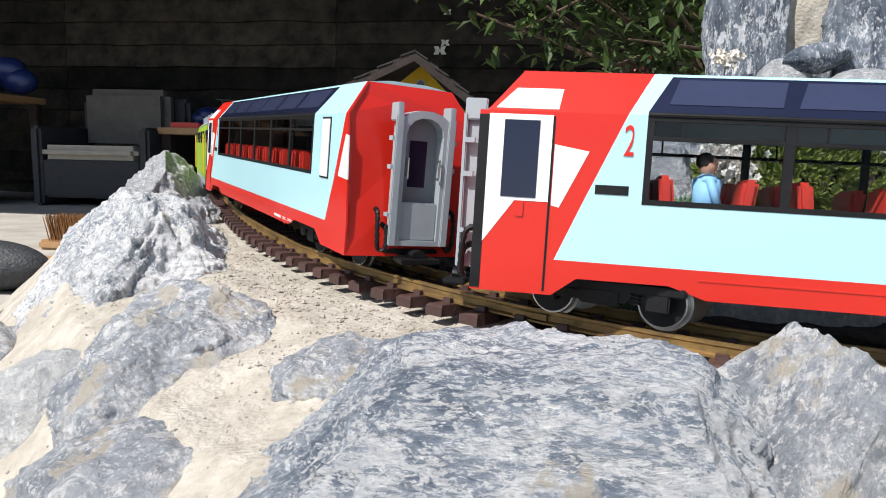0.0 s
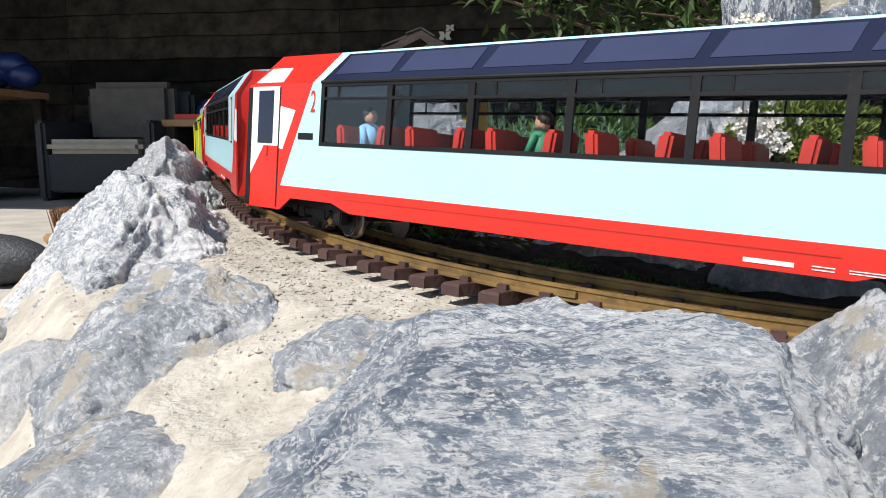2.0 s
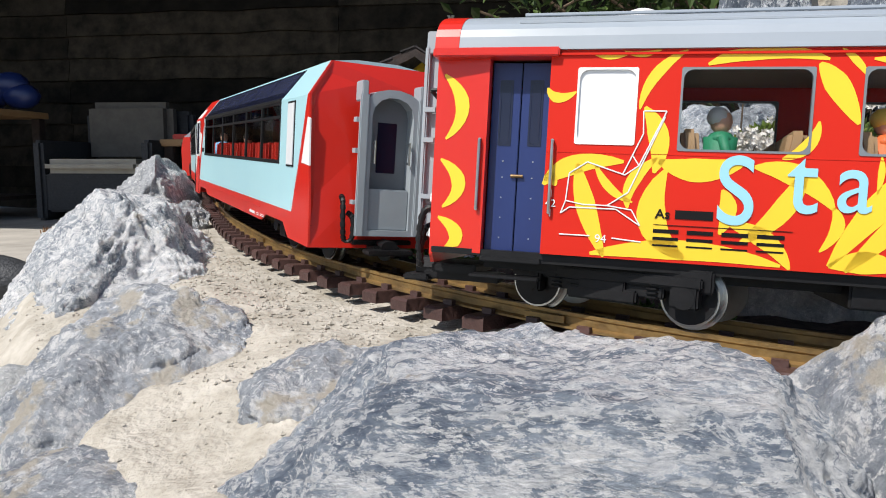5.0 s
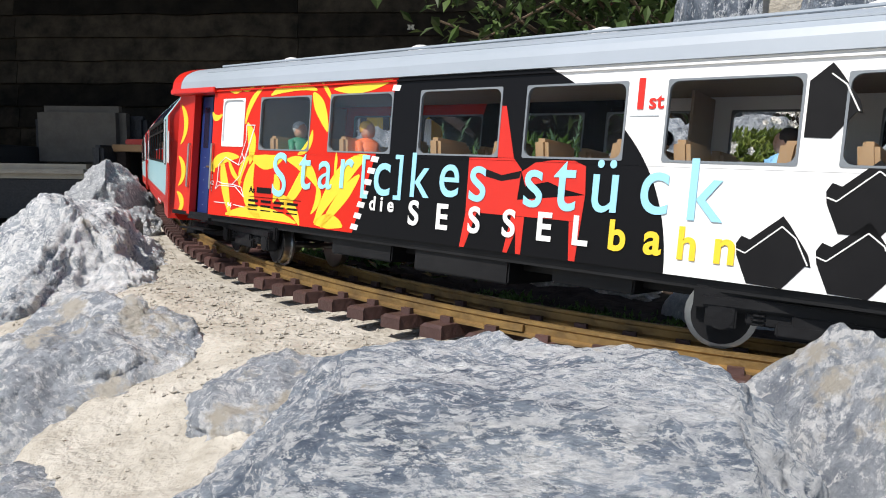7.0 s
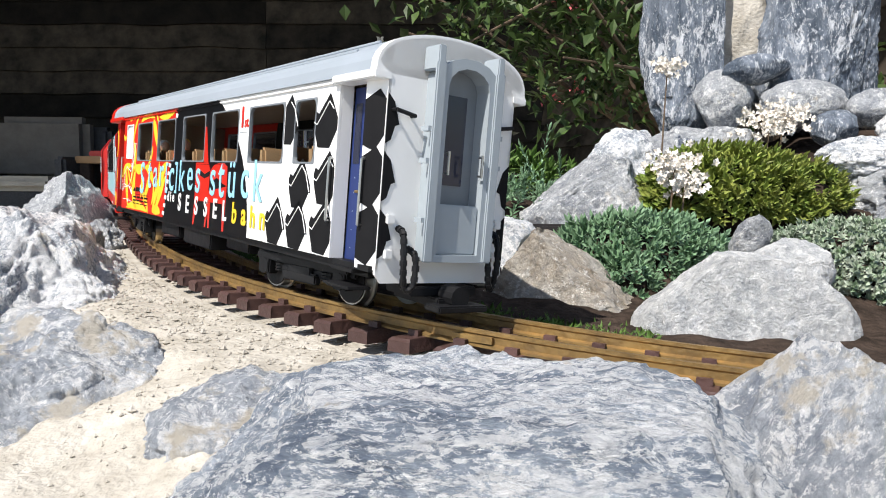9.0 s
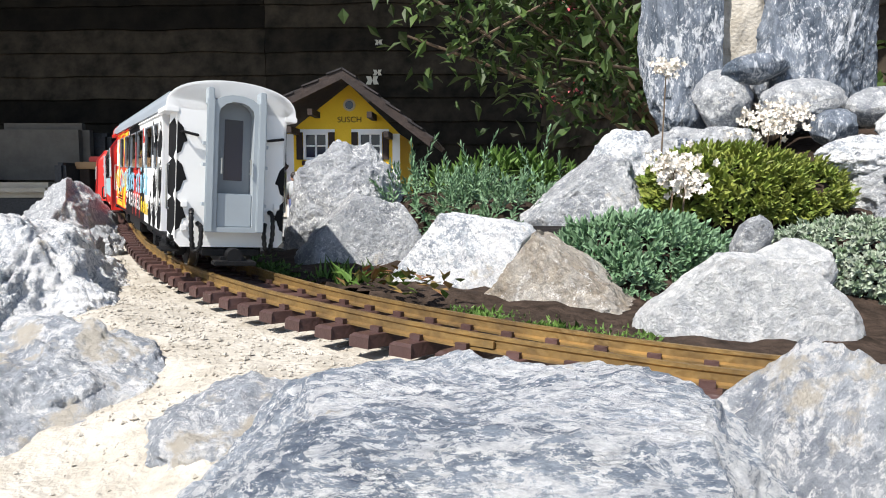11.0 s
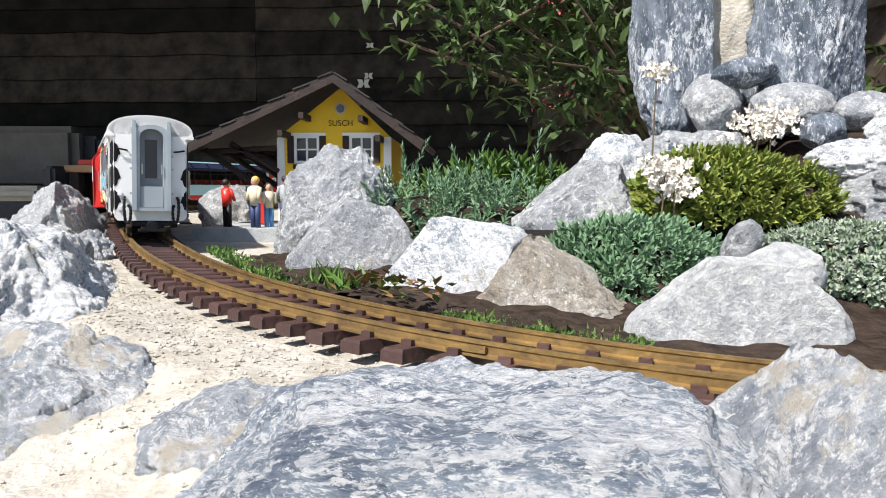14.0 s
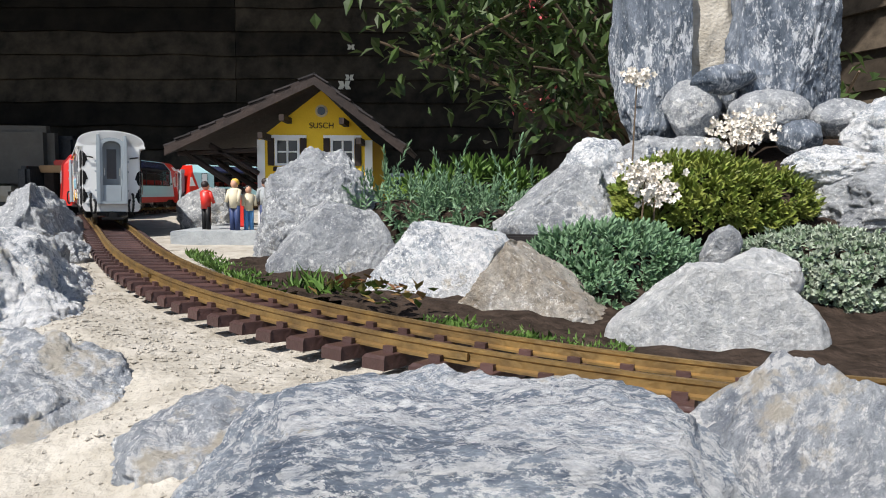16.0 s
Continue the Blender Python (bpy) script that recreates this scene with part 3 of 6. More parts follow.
def gangway(parent, x, sgn, z0=.022, z1=.108, w=.021):
    """The grey corridor connection on the end wall at x, facing sgn."""
    def arch(h, ww, top):
        pts = [(-ww, h), (ww, h), (ww, top - .010)]
        for k in range(1, 7):
            a = math.pi * k / 7
            pts.append((ww * math.cos(a), top - .010 + .010 * math.sin(a)))
        return pts + [(-ww, top - .010)]
    bm = bmesh.new()
    o, i = arch(z0, w, z1), arch(z0 + .004, w - .005, z1 - .005)
    n = len(o)
    a0, a1 = x, x + sgn * .012
    V = [[bm.verts.new((a, p[0], p[1])) for p in poly] for a in (a0, a1) for poly in (o, i)]
    for k in range(n):
        j = (k + 1) % n
        bm.faces.new((V[0][k], V[0][j], V[2][j], V[2][k]))
        bm.faces.new((V[1][k], V[1][j], V[3][j], V[3][k]))
        bm.faces.new((V[2][k], V[2][j], V[3][j], V[3][k]))
    g = part("gangway", bm, GREY, parent, "light grey arched gangway frame")
    xd = x + sgn * .0012
    # darker grey paints in the shade inside the corridor
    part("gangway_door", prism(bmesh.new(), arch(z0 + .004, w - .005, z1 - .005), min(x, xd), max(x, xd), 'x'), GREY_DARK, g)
    part("door_pane", boxes((min(xd, xd + sgn * .0006), max(xd, xd + sgn * .0006), -.007, .007, z0 + .040, z1 - .018), bevel=0.0002), NIGHT, g, "dark door window")
    xs = sorted((x + sgn * .008, x + sgn * .0100))
    part("fall_plate", boxes((*xs, -w + .005, w - .005, z0 + .004, z0 + .030), bevel=0.0008), GREY, g)
    bm = bmesh.new()
    for sy in (-1, 1):
        xs = sorted((x + sgn * .011, x + sgn * .0135))
        box(bm, *xs, sy * (w + .001) - .003, sy * (w + .001) + .003, z0, z1 - .004, bevel=0.0007)
        xs = sorted((x, x + sgn * .013))
        box(bm, *xs, sy * (w + .001) - .0022, sy * (w + .001) + .0022, z1 - .008, z1 + .004, bevel=0.0006)
        for zz in (z0 + .02, z0 + .05, z0 + .066):
            box(bm, *sorted((x + sgn * .006, x + sgn * .012)), sy * (w + .004) - .002, sy * (w + .004) + .002, zz, zz + .0025)
    part("clamp_bar", bm, GREY, g)
    bm = bmesh.new()
    for sy in (-1, 1):
        yy = sy * (w - .0075)
        rod(bm, (x + sgn * .0105, yy, z0 + .046), (x + sgn * .0132, yy, z0 + .046), .0006)
        rod(bm, (x + sgn * .0105, yy, z0 + .056), (x + sgn * .0132, yy, z0 + .056), .0006)
        rod(bm, (x + sgn * .0132, yy, z0 + .045), (x + sgn * .0132, yy, z0 + .057), .0007)
    part("grab_handle", bm, STEEL, g)
    return g


def couplings(parent, x, sgn):
    bm = boxes((*sorted((x - sgn * .03, x + sgn * .012)), -.010, .010, .010, .015), (*sorted((x + sgn * .008, x + sgn * .022)), -.016, .016, .009, .0125), (*sorted((x - sgn * .02, x + sgn * .004)), -.022, .022, .015, .020), bevel=0.0008)
    rod(bm, (x + sgn * .006, 0, .016), (x + sgn * .018, 0, .016), .006, 12)
    part("coupler", bm, BLACK, parent, "black hook coupler")
    for sy in (-1, 1):
        curved_hose("hose", parent, [(x, sy * .030, .050), (x + sgn * .007, sy * .031, .047), (x + sgn * .009, sy * .031, .032), (x + sgn * .008, sy * .029, .020), (x + sgn * .010, sy * .025, .022), (x + sgn * .009, sy * .024, .036), (x + sgn * .004, sy * .026, .040)], .0017)


def seats(parent, xs, z, mat, rows=(.027, -.027), flip=1):
    bm = bmesh.new()
    box(bm, -.004, .004, -.016, .016, 0, .044, bevel=0.002)
    box(bm, .002, .018, -.016, .016, 0, .012, bevel=0.002)
    for v in bm.verts:
        v.co.x += 0.12 * v.co.z * -1 * flip
    me = bpy.data.meshes.new("seat")
    bm.to_mesh(me)
    bm.free()
    me.materials.append(mat)
    for k, x in enumerate(xs):
        for y in rows:
            shared("seat", me, parent, pose(x, y, z, 0, 0, 0 if k % 2 else 180))


def doll(label, top, mat_top, bottom, mat_low, hair, height=0.078, sitting=False):
    """A painted model figure as one plain mesh."""
    bm = bmesh.new()
    k = height / 0.078
    mats = [mat_low, mat_top, FLESH, hair]

    def add(fn, idx):
        before = set(bm.faces)
        fn()
        for f in bm.faces:
            if f not in before:
                f.material_index = idx
    if not sitting:
        for sy in (-1, 1):
            add(lambda: rod(bm, (0, sy * .0045, 0), (0, sy * .004, .036), .0038, 8, .0048), 0)
    else:
        for sy in (-1, 1):
            add(lambda: rod(bm, (0, sy * .005, .034), (.018, sy * .005, .034), .0045), 0)
    add(lambda: rod(bm, (0, 0, .033), (0, 0, .060), .0075, 10, .0095), 1)
    add(lambda: ball(bm, (0, 0, .059), .0095, 0.8, 1.1, 0.5), 1)
    for sy in (-1, 1):
        add(lambda: rod(bm, (0, sy * .0095, .060), (.006, sy * .011, .042), .0028), 1)
    add(lambda: ball(bm, (0, 0, .069), .0062, 1, .9, 1.15), 2)
    add(lambda: ball(bm, (-.0018, 0, .0715), .0063, 1, 1, .95), 3)
    bm.transform(Matrix.Diagonal((k, k, k, 1)))
    if sitting:
        bm.transform(Matrix.Translation((0, 0, -.030 * k)))
    me = bpy.data.meshes.new("figurine")
    bm.to_mesh(me)
    bm.free()
    for m in mats:
        me.materials.append(m)
    me.polygons.foreach_set("use_smooth", [True] * len(me.polygons))
    return tagged(new("figurine", me), label, "figurine")


FLESH = material("painted_flesh", (0.55, 0.30, 0.20), 0.5)
HAIR_DARK = material("dark_hair_paint", (0.02, 0.012, 0.01), 0.6)
HAIR_FAIR = material("fair_hair_paint", (0.75, 0.48, 0.08), 0.6)
HAIR_GREY = material("grey_hair_paint", (0.5, 0.5, 0.48), 0.6)
CLOTH_BLUE = material("blue_cloth_paint", (0.10, 0.28, 0.55), 0.6)
CLOTH_SKY = material("sky_blue_cloth_paint", (0.25, 0.52, 0.80), 0.6)
CLOTH_GREEN = material("green_cloth_paint", (0.02, 0.20, 0.10), 0.6)
CLOTH_ORANGE = material("orange_cloth_paint", (0.75, 0.16, 0.04), 0.6)
CLOTH_CREAM = material("cream_cloth_paint", (0.62, 0.55, 0.40), 0.6)
CLOTH_NAVY = material("dark_blue_cloth_paint", (0.03, 0.05, 0.14), 0.6)


def livery_material():
    """Painted coach side: red, then black behind a slanting edge, then white behind a curved one."""
    m = bpy.data.materials.new("art_livery")
    m.use_nodes = True
    nt = m.node_tree
    L = nt.links.new
    b = nt.nodes["Principled BSDF"]
    b.inputs["Roughness"].default_value = 0.42
    b.inputs["Specular IOR Level"].default_value = 0.16
    tc = nt.nodes.new("ShaderNodeTexCoord")
    sep = nt.nodes.new("ShaderNodeSeparateXYZ")
    L(tc.outputs["Object"], sep.inputs[0])

    def math_node(op, a, c):
        n = nt.nodes.new("ShaderNodeMath")
        n.operation = op
        for k, v in enumerate((a, c)):
            if isinstance(v, (int, float)):
                n.inputs[k].default_value = v
            else:
                L(v, n.inputs[k])
        return n.outputs[0]
    X, Z = sep.outputs["X"], sep.outputs["Z"]
    edge1 = math_node('SUBTRACT', 0.0694, math_node('MULTIPLY', math_node('SUBTRACT', Z, 0.0311), 0.318))
    is_flame = math_node('GREATER_THAN', X, edge1)
    dz = math_node('SUBTRACT', Z, 0.029)
    d2 = math_node('MULTIPLY', dz, dz)
    edge2 = math_node('ADD', -0.1348, math_node('ADD', math_node('MULTIPLY', d2, 4.51), math_node('MULTIPLY', math_node('MULTIPLY', d2, d2), 285.0)))
    is_white = math_node('LESS_THAN', X, edge2)

    def mix(fac, a, c):
        n = nt.nodes.new("ShaderNodeMix")
        n.data_type = 'RGBA'
        L(fac, n.inputs["Factor"])
        for key, v in (("A", a), ("B", c)):
            if isinstance(v, tuple):
                n.inputs[key].default_value = (*v, 1)
            else:
                L(v, n.inputs[key])
        return n.outputs["Result"]
    col = mix(is_flame, (0.004, 0.004, 0.005), (0.58, 0.022, 0.011))
    col = mix(is_white, col, (0.80, 0.80, 0.79))
    L(col, b.inputs["Base Color"])
    return m


LIVERY = livery_material()
YC = .047
C_WIN = [(.1165, .170), (.0425, .0975), (-.036, .0207), (-.1065, -.0515), (-.182, -.126), (-.2246, -.1975)]


def side_wall(parent, openings, x0, x1, z0, z1, y, mat, name="side_wall"):
    """One plate along the coach with openings (xa, xb, za, zb) cut through."""
    xs = sorted({x0, x1} | {v for o in openings for v in o[:2]})
    zs = sorted({z0, z1} | {v for o in openings for v in o[2:]})
    solid = {(i, k) for i in range(len(xs) - 1) for k in range(len(zs) - 1) if not any(a <= xs[i] < b and c <= zs[k] < d for a, b, c, d in openings)}
    bm = bmesh.new()
    V = [[[bm.verts.new((x, yy, z)) for z in zs] for x in xs] for yy in (y, y - math.copysign(.0016, y))]
    for i, k in solid:
        for W in V:
            bm.faces.new((W[i][k], W[i + 1][k], W[i + 1][k + 1], W[i][k + 1]))
        for di, dk, p, q in ((-1, 0, (i, k), (i, k + 1)), (1, 0, (i + 1, k), (i + 1, k + 1)), (0, -1, (i, k), (i + 1, k)), (0, 1, (i, k + 1), (i + 1, k + 1))):
            if (i + di, k + dk) not in solid:
                bm.faces.new((V[0][p[0]][p[1]], V[0][q[0]][q[1]], V[1][q[0]][q[1]], V[1][p[0]][p[1]]))
    return part(name, bm, mat, parent)


def glyph(ch, x, z, h, mat, parent, y=YC + .0004, bold=0.0, wide=1.0):
    """One painted letter of height h, centred at x, z on the coach side."""
    c = bpy.data.curves.new("letter", 'FONT')
    c.body, c.size, c.extrude, c.offset = ch, 1.0, 0.004, bold
    tmp = bpy.data.objects.new("letter", c)
    me = bpy.data.meshes.new_from_object(tmp)
    bpy.data.objects.remove(tmp)
    xs, ys = [v.co.x for v in me.vertices], [v.co.y for v in me.vertices]
    k = h / (max(ys) - min(ys))
    cx, cy = (max(xs) + min(xs)) / 2, (max(ys) + min(ys)) / 2
    for v in me.vertices:
        v.co = Vector((x - (v.co.x - cx) * k * wide, y + v.co.z * .04, z + (v.co.y - cy) * k))
    me.materials.append(mat)
    ob = new("letter", me)
    ob.parent = parent
    return ob


def stroke(bm, p, c, q, w, y0, y1, n=10):
    """A brush stroke from p by c to q, swelling to width w and tapering to both ends."""
    p, c, q = (Vector((a[0], a[1], 0)) for a in (p, c, q))
    left, right = [], []
    for k in range(n + 1):
        t = k / n
        m = p * (1 - t) ** 2 + c * 2 * t * (1 - t) + q * t * t
        d = ((c - p) * (1 - t) + (q - c) * t).normalized()
        h = w * (.18 + .82 * math.sin(math.pi * t) ** .7) / 2 * (1.25 - .5 * abs(t - .4))
        left.append((m.x - d.y * h, min(.1262, max(.0302, m.y + d.x * h))))
        right.append((m.x + d.y * h, min(.1262, max(.0302, m.y - d.x * h))))
    return prism(bm, left + right[::-1], y0, y1)


FLAMES = [
    ((.2294, .1088), (.2259, .1005), (.2160, .1071), .0040), ((.1683, .1262), (.185, .1167), (.1873, .0993), .0042), ((.1794, .1262), (.1884, .1225), (.1956, .1257), .0022),
    ((.1595, .1195), (.1376, .1300), (.1114, .1215), .0062), ((.1150, .1199), (.1070, .1112), (.0985, .0940), .0080), ((.107, .1261), (.1001, .1207), (.0967, .1143), .0026),
    ((.0949, .1216), (.0702, .1190), (.0445, .1254), .0050), ((.2290, .0631), (.2194, .0770), (.1927, .0751), .0075), ((.2135, .0735), (.2098, .0527), (.1993, .0306), .0075),
    ((.2055, .0738), (.1998, .0603), (.1879, .0566), .0034), ((.185, .1004), (.1740, .0863), (.1794, .0704), .0075),
]
FLAMES += [
    ((.1782, .0774), (.1927, .0665), (.1899, .0537), .0050), ((.1777, .0760), (.1592, .0678), (.1405, .0775), .0088), ((.1743, .0718), (.1884, .0445), (.164, .0324), .0105),
    ((.2055, .0318), (.164, .0402), (.1244, .0317), .0075), ((.1472, .0494), (.128, .0452), (.1208, .0304), .0066), ((.1172, .0749), (.122, .0532), (.1412, .041), .0075),
    ((.1376, .0746), (.116, .0749), (.1052, .0573), .0080), ((.1268, .0785), (.1140, .0824), (.1135, .095), .0045), ((.089, .0805), (.088, .0738), (.0896, .0644), .0022),
    ((.0613, .0790), (.084, .0719), (.1057, .0329), .0105), ((.0666, .0669), (.0801, .0536), (.0993, .0310), .0075),
]
FLAMES += [((.1057, .0330), (.09, .0380), (.0790, .0330), .0080), ((.1057, .0583), (.0993, .0502), (.1096, .039), .0045), ((.223, .0628), (.2259, .0687), (.2283, .0649), .0050), ((.1500, .0640), (.1440, .0560), (.1500, .0440), .0060), ((.2100, .1250), (.2010, .1215), (.1930, .1250), .0022)]
STAGE = [("S", .1443, .0640, .031), ("t", .1180, .0670, .024), ("a", .0978, .0655, .0185), ("r", .0777, .0672, .019), ("[", .0612, .0660, .027), ("c", .0465, .0650, .020), ("]", .0335, .0668, .027), ("k", .0160, .0688, .0260), ("e", -.0052, .0665, .0185), ("s", -.0250, .0657, .0195), ("s", -.0602, .0650, .0195), ("t", -.0782, .0672, .025), ("\u00fc", -.0998, .0682, .0255), ("c", -.1243, .0662, .0195), ("k", -.1478, .0690, .0275)]
SESSEL = [("d", .0531, .0500, .0088), ("i", .0454, .0498, .0088), ("e", .0378, .0487, .0062), ("S", .0193, .0465, .0150), ("E", -.0022, .0459, .0148), ("S", -.0246, .0459, .0150), ("S", -.0472, .0459, .0150), ("E", -.0687, .0460, .0148), ("L", -.0891, .0457, .0148)]
BAHN = [("b", -.1083, .0452, .0150), ("a", -.1257, .0432, .0110), ("h", -.1414, .0448, .0150), ("n", -.1577, .0428, .0110)]
CHAIR = [(-.0155, .003), (-.0135, .0065), (-.0098, .0052), (.0028, .0160), (.0058, .0125), (.0140, .0010), (.0155, -.0040), (.0132, -.0038), (.0050, -.0140), (-.0095, -.0135), (-.0148, -.002)]


def clip_poly(pts, lim, above):
    """Keeps the part of an outline with x above (or below) lim."""
    out = []
    for (a, b), (c, d) in zip(pts, pts[1:] + pts[:1]):
        ina, inc = (a > lim) == above, (c > lim) == above
        if ina:
            out.append((a, b))
        if ina != inc:
            t = (lim - a) / (c - a)
            out.append((lim, b + (d - b) * t))
    return out


def build_art_coach():
    car = thing("passenger_coach", "model coach painted with red-yellow flames, black and white", "railway coach")
    wz0, wz1, zt, z0 = .0810, .1180, .1265, .0300
    XA, XB, XF, XR = -.2505, .2285, .285, -.290
    win = [(.189, .2155, .0830, .1180)] + [(a, b, wz0, wz1) for a, b in C_WIN]
    for sy in (1, -1):
        y = sy * YC
        side_wall(car, win, XA, XB, z0, zt, y, LIVERY)
        for k, (a, b, c, d) in enumerate(win):
            bm = ring(bmesh.new(), a, b, c, d, .0042, .0007, y - sy * .0018, y + sy * .0004)
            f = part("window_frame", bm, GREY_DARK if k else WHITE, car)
            p = part("pane", boxes((a, b, *sorted((y - sy * .0012, y - sy * .0009)), c, d)), GLASS if k else MILK, f)
            p.visible_shadow = k == 0
        # set-back entrances at both ends, under small canopies
        for xa, xd, xe, mat in ((XB, .258, XF, RED), (XA, -.2745, XR, WHITE)):
            sg = 1 if xe > 0 else -1
            part("jamb", boxes((*sorted((xa, xa - sg * .0016)), *sorted((sy * .0385, sy * (YC - .0017))), z0, zt)), mat, car)
            bm = prism(bmesh.new(), [(xd, sy * .0450), (xe, sy * .0418), (xe, sy * .0402), (xd, sy * .0390)], z0 - .002, zt, 'z')
            part("corner_panel", bm, mat, car)
            part("canopy", boxes((*sorted((xa - sg * .004, xe + sg * .0005)), *sorted((sy * .0400, sy * .0505)), .1232, .1275), bevel=.0006), mat, car)
            ys = sorted((sy * .0365, sy * .0378))
            for k in (0, 1):
                x1, x2 = sorted((xa + (xd - xa) * k / 2, xa + (xd - xa) * (k + 1) / 2))
                leaf = part("door_leaf", boxes((x1 + .0003, x2 - .0003, *ys, z0 - .004, zt - .004), bevel=0.0003), NAVY, car, "dark blue folding door leaf")
                yo = sorted((sy * .0378, sy * .0381))
                xm = (x1 + x2) / 2
                part("door_pane", ring(boxes((xm - .0022, xm + .0022, *yo, .083, .113)), xm - .003, xm + .003, .0822, .1138, .0022, .0006, *yo), NIGHT, leaf)
                part("rivet_row", boxes(*[(xm - .0003, xm + .0003, *yo, zz, zz + .0006) for zz in (.036, .046, .056, .066, .074)]), GREY, leaf)
            xm = (xa + xd) / 2
            part("door_handle", rod(bmesh.new(), (xm - .003, sy * .0388, .067), (xm + .003, sy * .0388, .067), .0008), BRASS, car, "brass door handle")
            for xx, yy in ((xa - sg * .003, YC), (xd + sg * .003, .0445)):
                bm = rod(bmesh.new(), (xx, sy * (yy + .0022), .050), (xx, sy * (yy + .0022), .084), .0008)
                for zz in (.050, .084):
                    rod(bm, (xx, sy * (yy - .0005), zz), (xx, sy * (yy + .0022), zz), .0008)
                part("handrail", bm, STEEL, car, "thin steel grab rail")
            part("door_step", boxes((*sorted((xa, xd + sg * .004)), *sorted((sy * .036, sy * .050)), .0165, .0180), (*sorted((xa, xd)), *sorted((sy * .036, sy * .046)), .0245, .0270), bevel=0.0004), BLACK, car)
        part("rain_gutter", boxes((XA, XB, *sorted((y, y + sy * .0012)), .1240, .1250)), LIVERY, car)
        part("waist_line", boxes((XA, XB, *sorted((y, y + sy * .0002)), .0787, .0791)), LIVERY, car)
    # roof
    prof = [(.0492, zt)]
    for k in range(1, 20):
        a = math.pi * k / 20
        prof.append((.0490 * math.cos(a), zt + .0240 * math.sin(a) ** 0.72))
    prof.append((-.0492, zt))
    part("roof", prism(bmesh.new(), prof, XR + .006, XF - .012, 'x'), ROOF_GREY, car, "silver-grey curved roof")
    for yy, zz in ((.0432, .1405), (-.0432, .1405), (.0300, .1478), (-.0300, .1478)):
        part("roof_rib", rod(bmesh.new(), (XR + .03, yy, zz), (XF - .04, yy, zz), .0009, 6), ROOF_GREY, car)
    for xx, dx, mat in ((XF - .012, .012, RED), (XR, .006, WHITE)):
        part("roof_end", prism(bmesh.new(), [(a * 1.004, b + (.0003 if b > zt + .0001 else 0)) for a, b in prof], xx, xx + dx, 'x'), mat, car)
    for xx in (.19, .06, -.07, -.20):
        bm = ball(bmesh.new(), (xx, .006, .1500), .0085, 1.2, .9, .75, 14)
        box(bm, xx - .012, xx + .012, -.003, .015, .1480, .1512, bevel=.0008)
        part("roof_vent", bm, WHITE, car, "small white roof ventilator", smooth=True)
    part("floor", boxes((XR + .002, XF - .002, -.0445, .0445, .0270, .0300)), BLACK, car)
    part("ceiling_lining", boxes((XR + .003, XF - .003, -.0390, .0390, .1245, .1255)), CABIN, car)
    # ends
    for xx, sgn, mat in ((XF, 1, RED), (XR, -1, WHITE)):
        body = [(-.0418, .026), (-.038, .0215), (.038, .0215), (.0418, .026), (.0418, zt)] + [(a * .985, b - .001) for a, b in prof[1:-1]] + [(-.0418, zt)]
        part("end_wall", prism(bmesh.new(), body, *sorted((xx, xx - sgn * .0018)), 'x'), mat, car)
        gangway(car, xx, sgn, .034, .139, .0185)
        couplings(car, xx, sgn)
        for sy in (-1, 1):
            bm = rod(bmesh.new(), (xx + sgn * .004, sy * .0385, .1090), (xx + sgn * .004, sy * .027, .1070), .0011)
            for yy, zz in ((.0385, .1090), (.027, .1070)):
                rod(bm, (xx, sy * yy, zz), (xx + sgn * .004, sy * yy, zz), .0009)
            part("end_handrail", bm, BLACK, car, "black end grab rail")
            for zz in (.034, .052):
                part("lamp_bracket", boxes((*sorted((xx, xx + sgn * .002)), sy * .0355 - .0025, sy * .0355 + .0025, zz, zz + .005), bevel=0.0005), WHITE, car)
    # black armchairs on the white part
    spots = [(-.1885, .1060, -.1835, 0), (-.2375, .1035, -.2500, 1), (-.2085, .0680, 0, 0), (-.2410, .0720, -.2500, 1), (-.1767, .0440, 0, 0), (-.2073, .0440, 0, 0), (-.2393, .0445, -.2500, 1)]
    for cx, cz, lim, above in spots:
        for y in (YC, -YC):
            pts = [(cx - a * .95, cz + b) for a, b in CHAIR]
            if lim:
                pts = clip_poly(pts, lim, bool(above))
            part("armchair_motif", prism(bmesh.new(), pts, *sorted((y, y + math.copysign(.0003, y)))), INK, car)
            bm = bmesh.new()
            line = [(-.0150, .0006), (-.0112, -.0008), (.0028, .0116), (.0086, .0072), (.0142, -.0034)]
            for (a, b), (c, d) in zip(line, line[1:]):
                if lim and above and cx - max(a, c) * .95 < lim or lim and not above and cx - min(a, c) * .95 > lim:
                    continue
                rod(bm, (cx - a * .95, y + math.copysign(.0004, y), cz + b), (cx - c * .95, y + math.copysign(.0004, y), cz + d), .00032, 5)
            if bm.verts:
                part("motif_outline", bm, WHITE, car)
            else:
                bm.free()
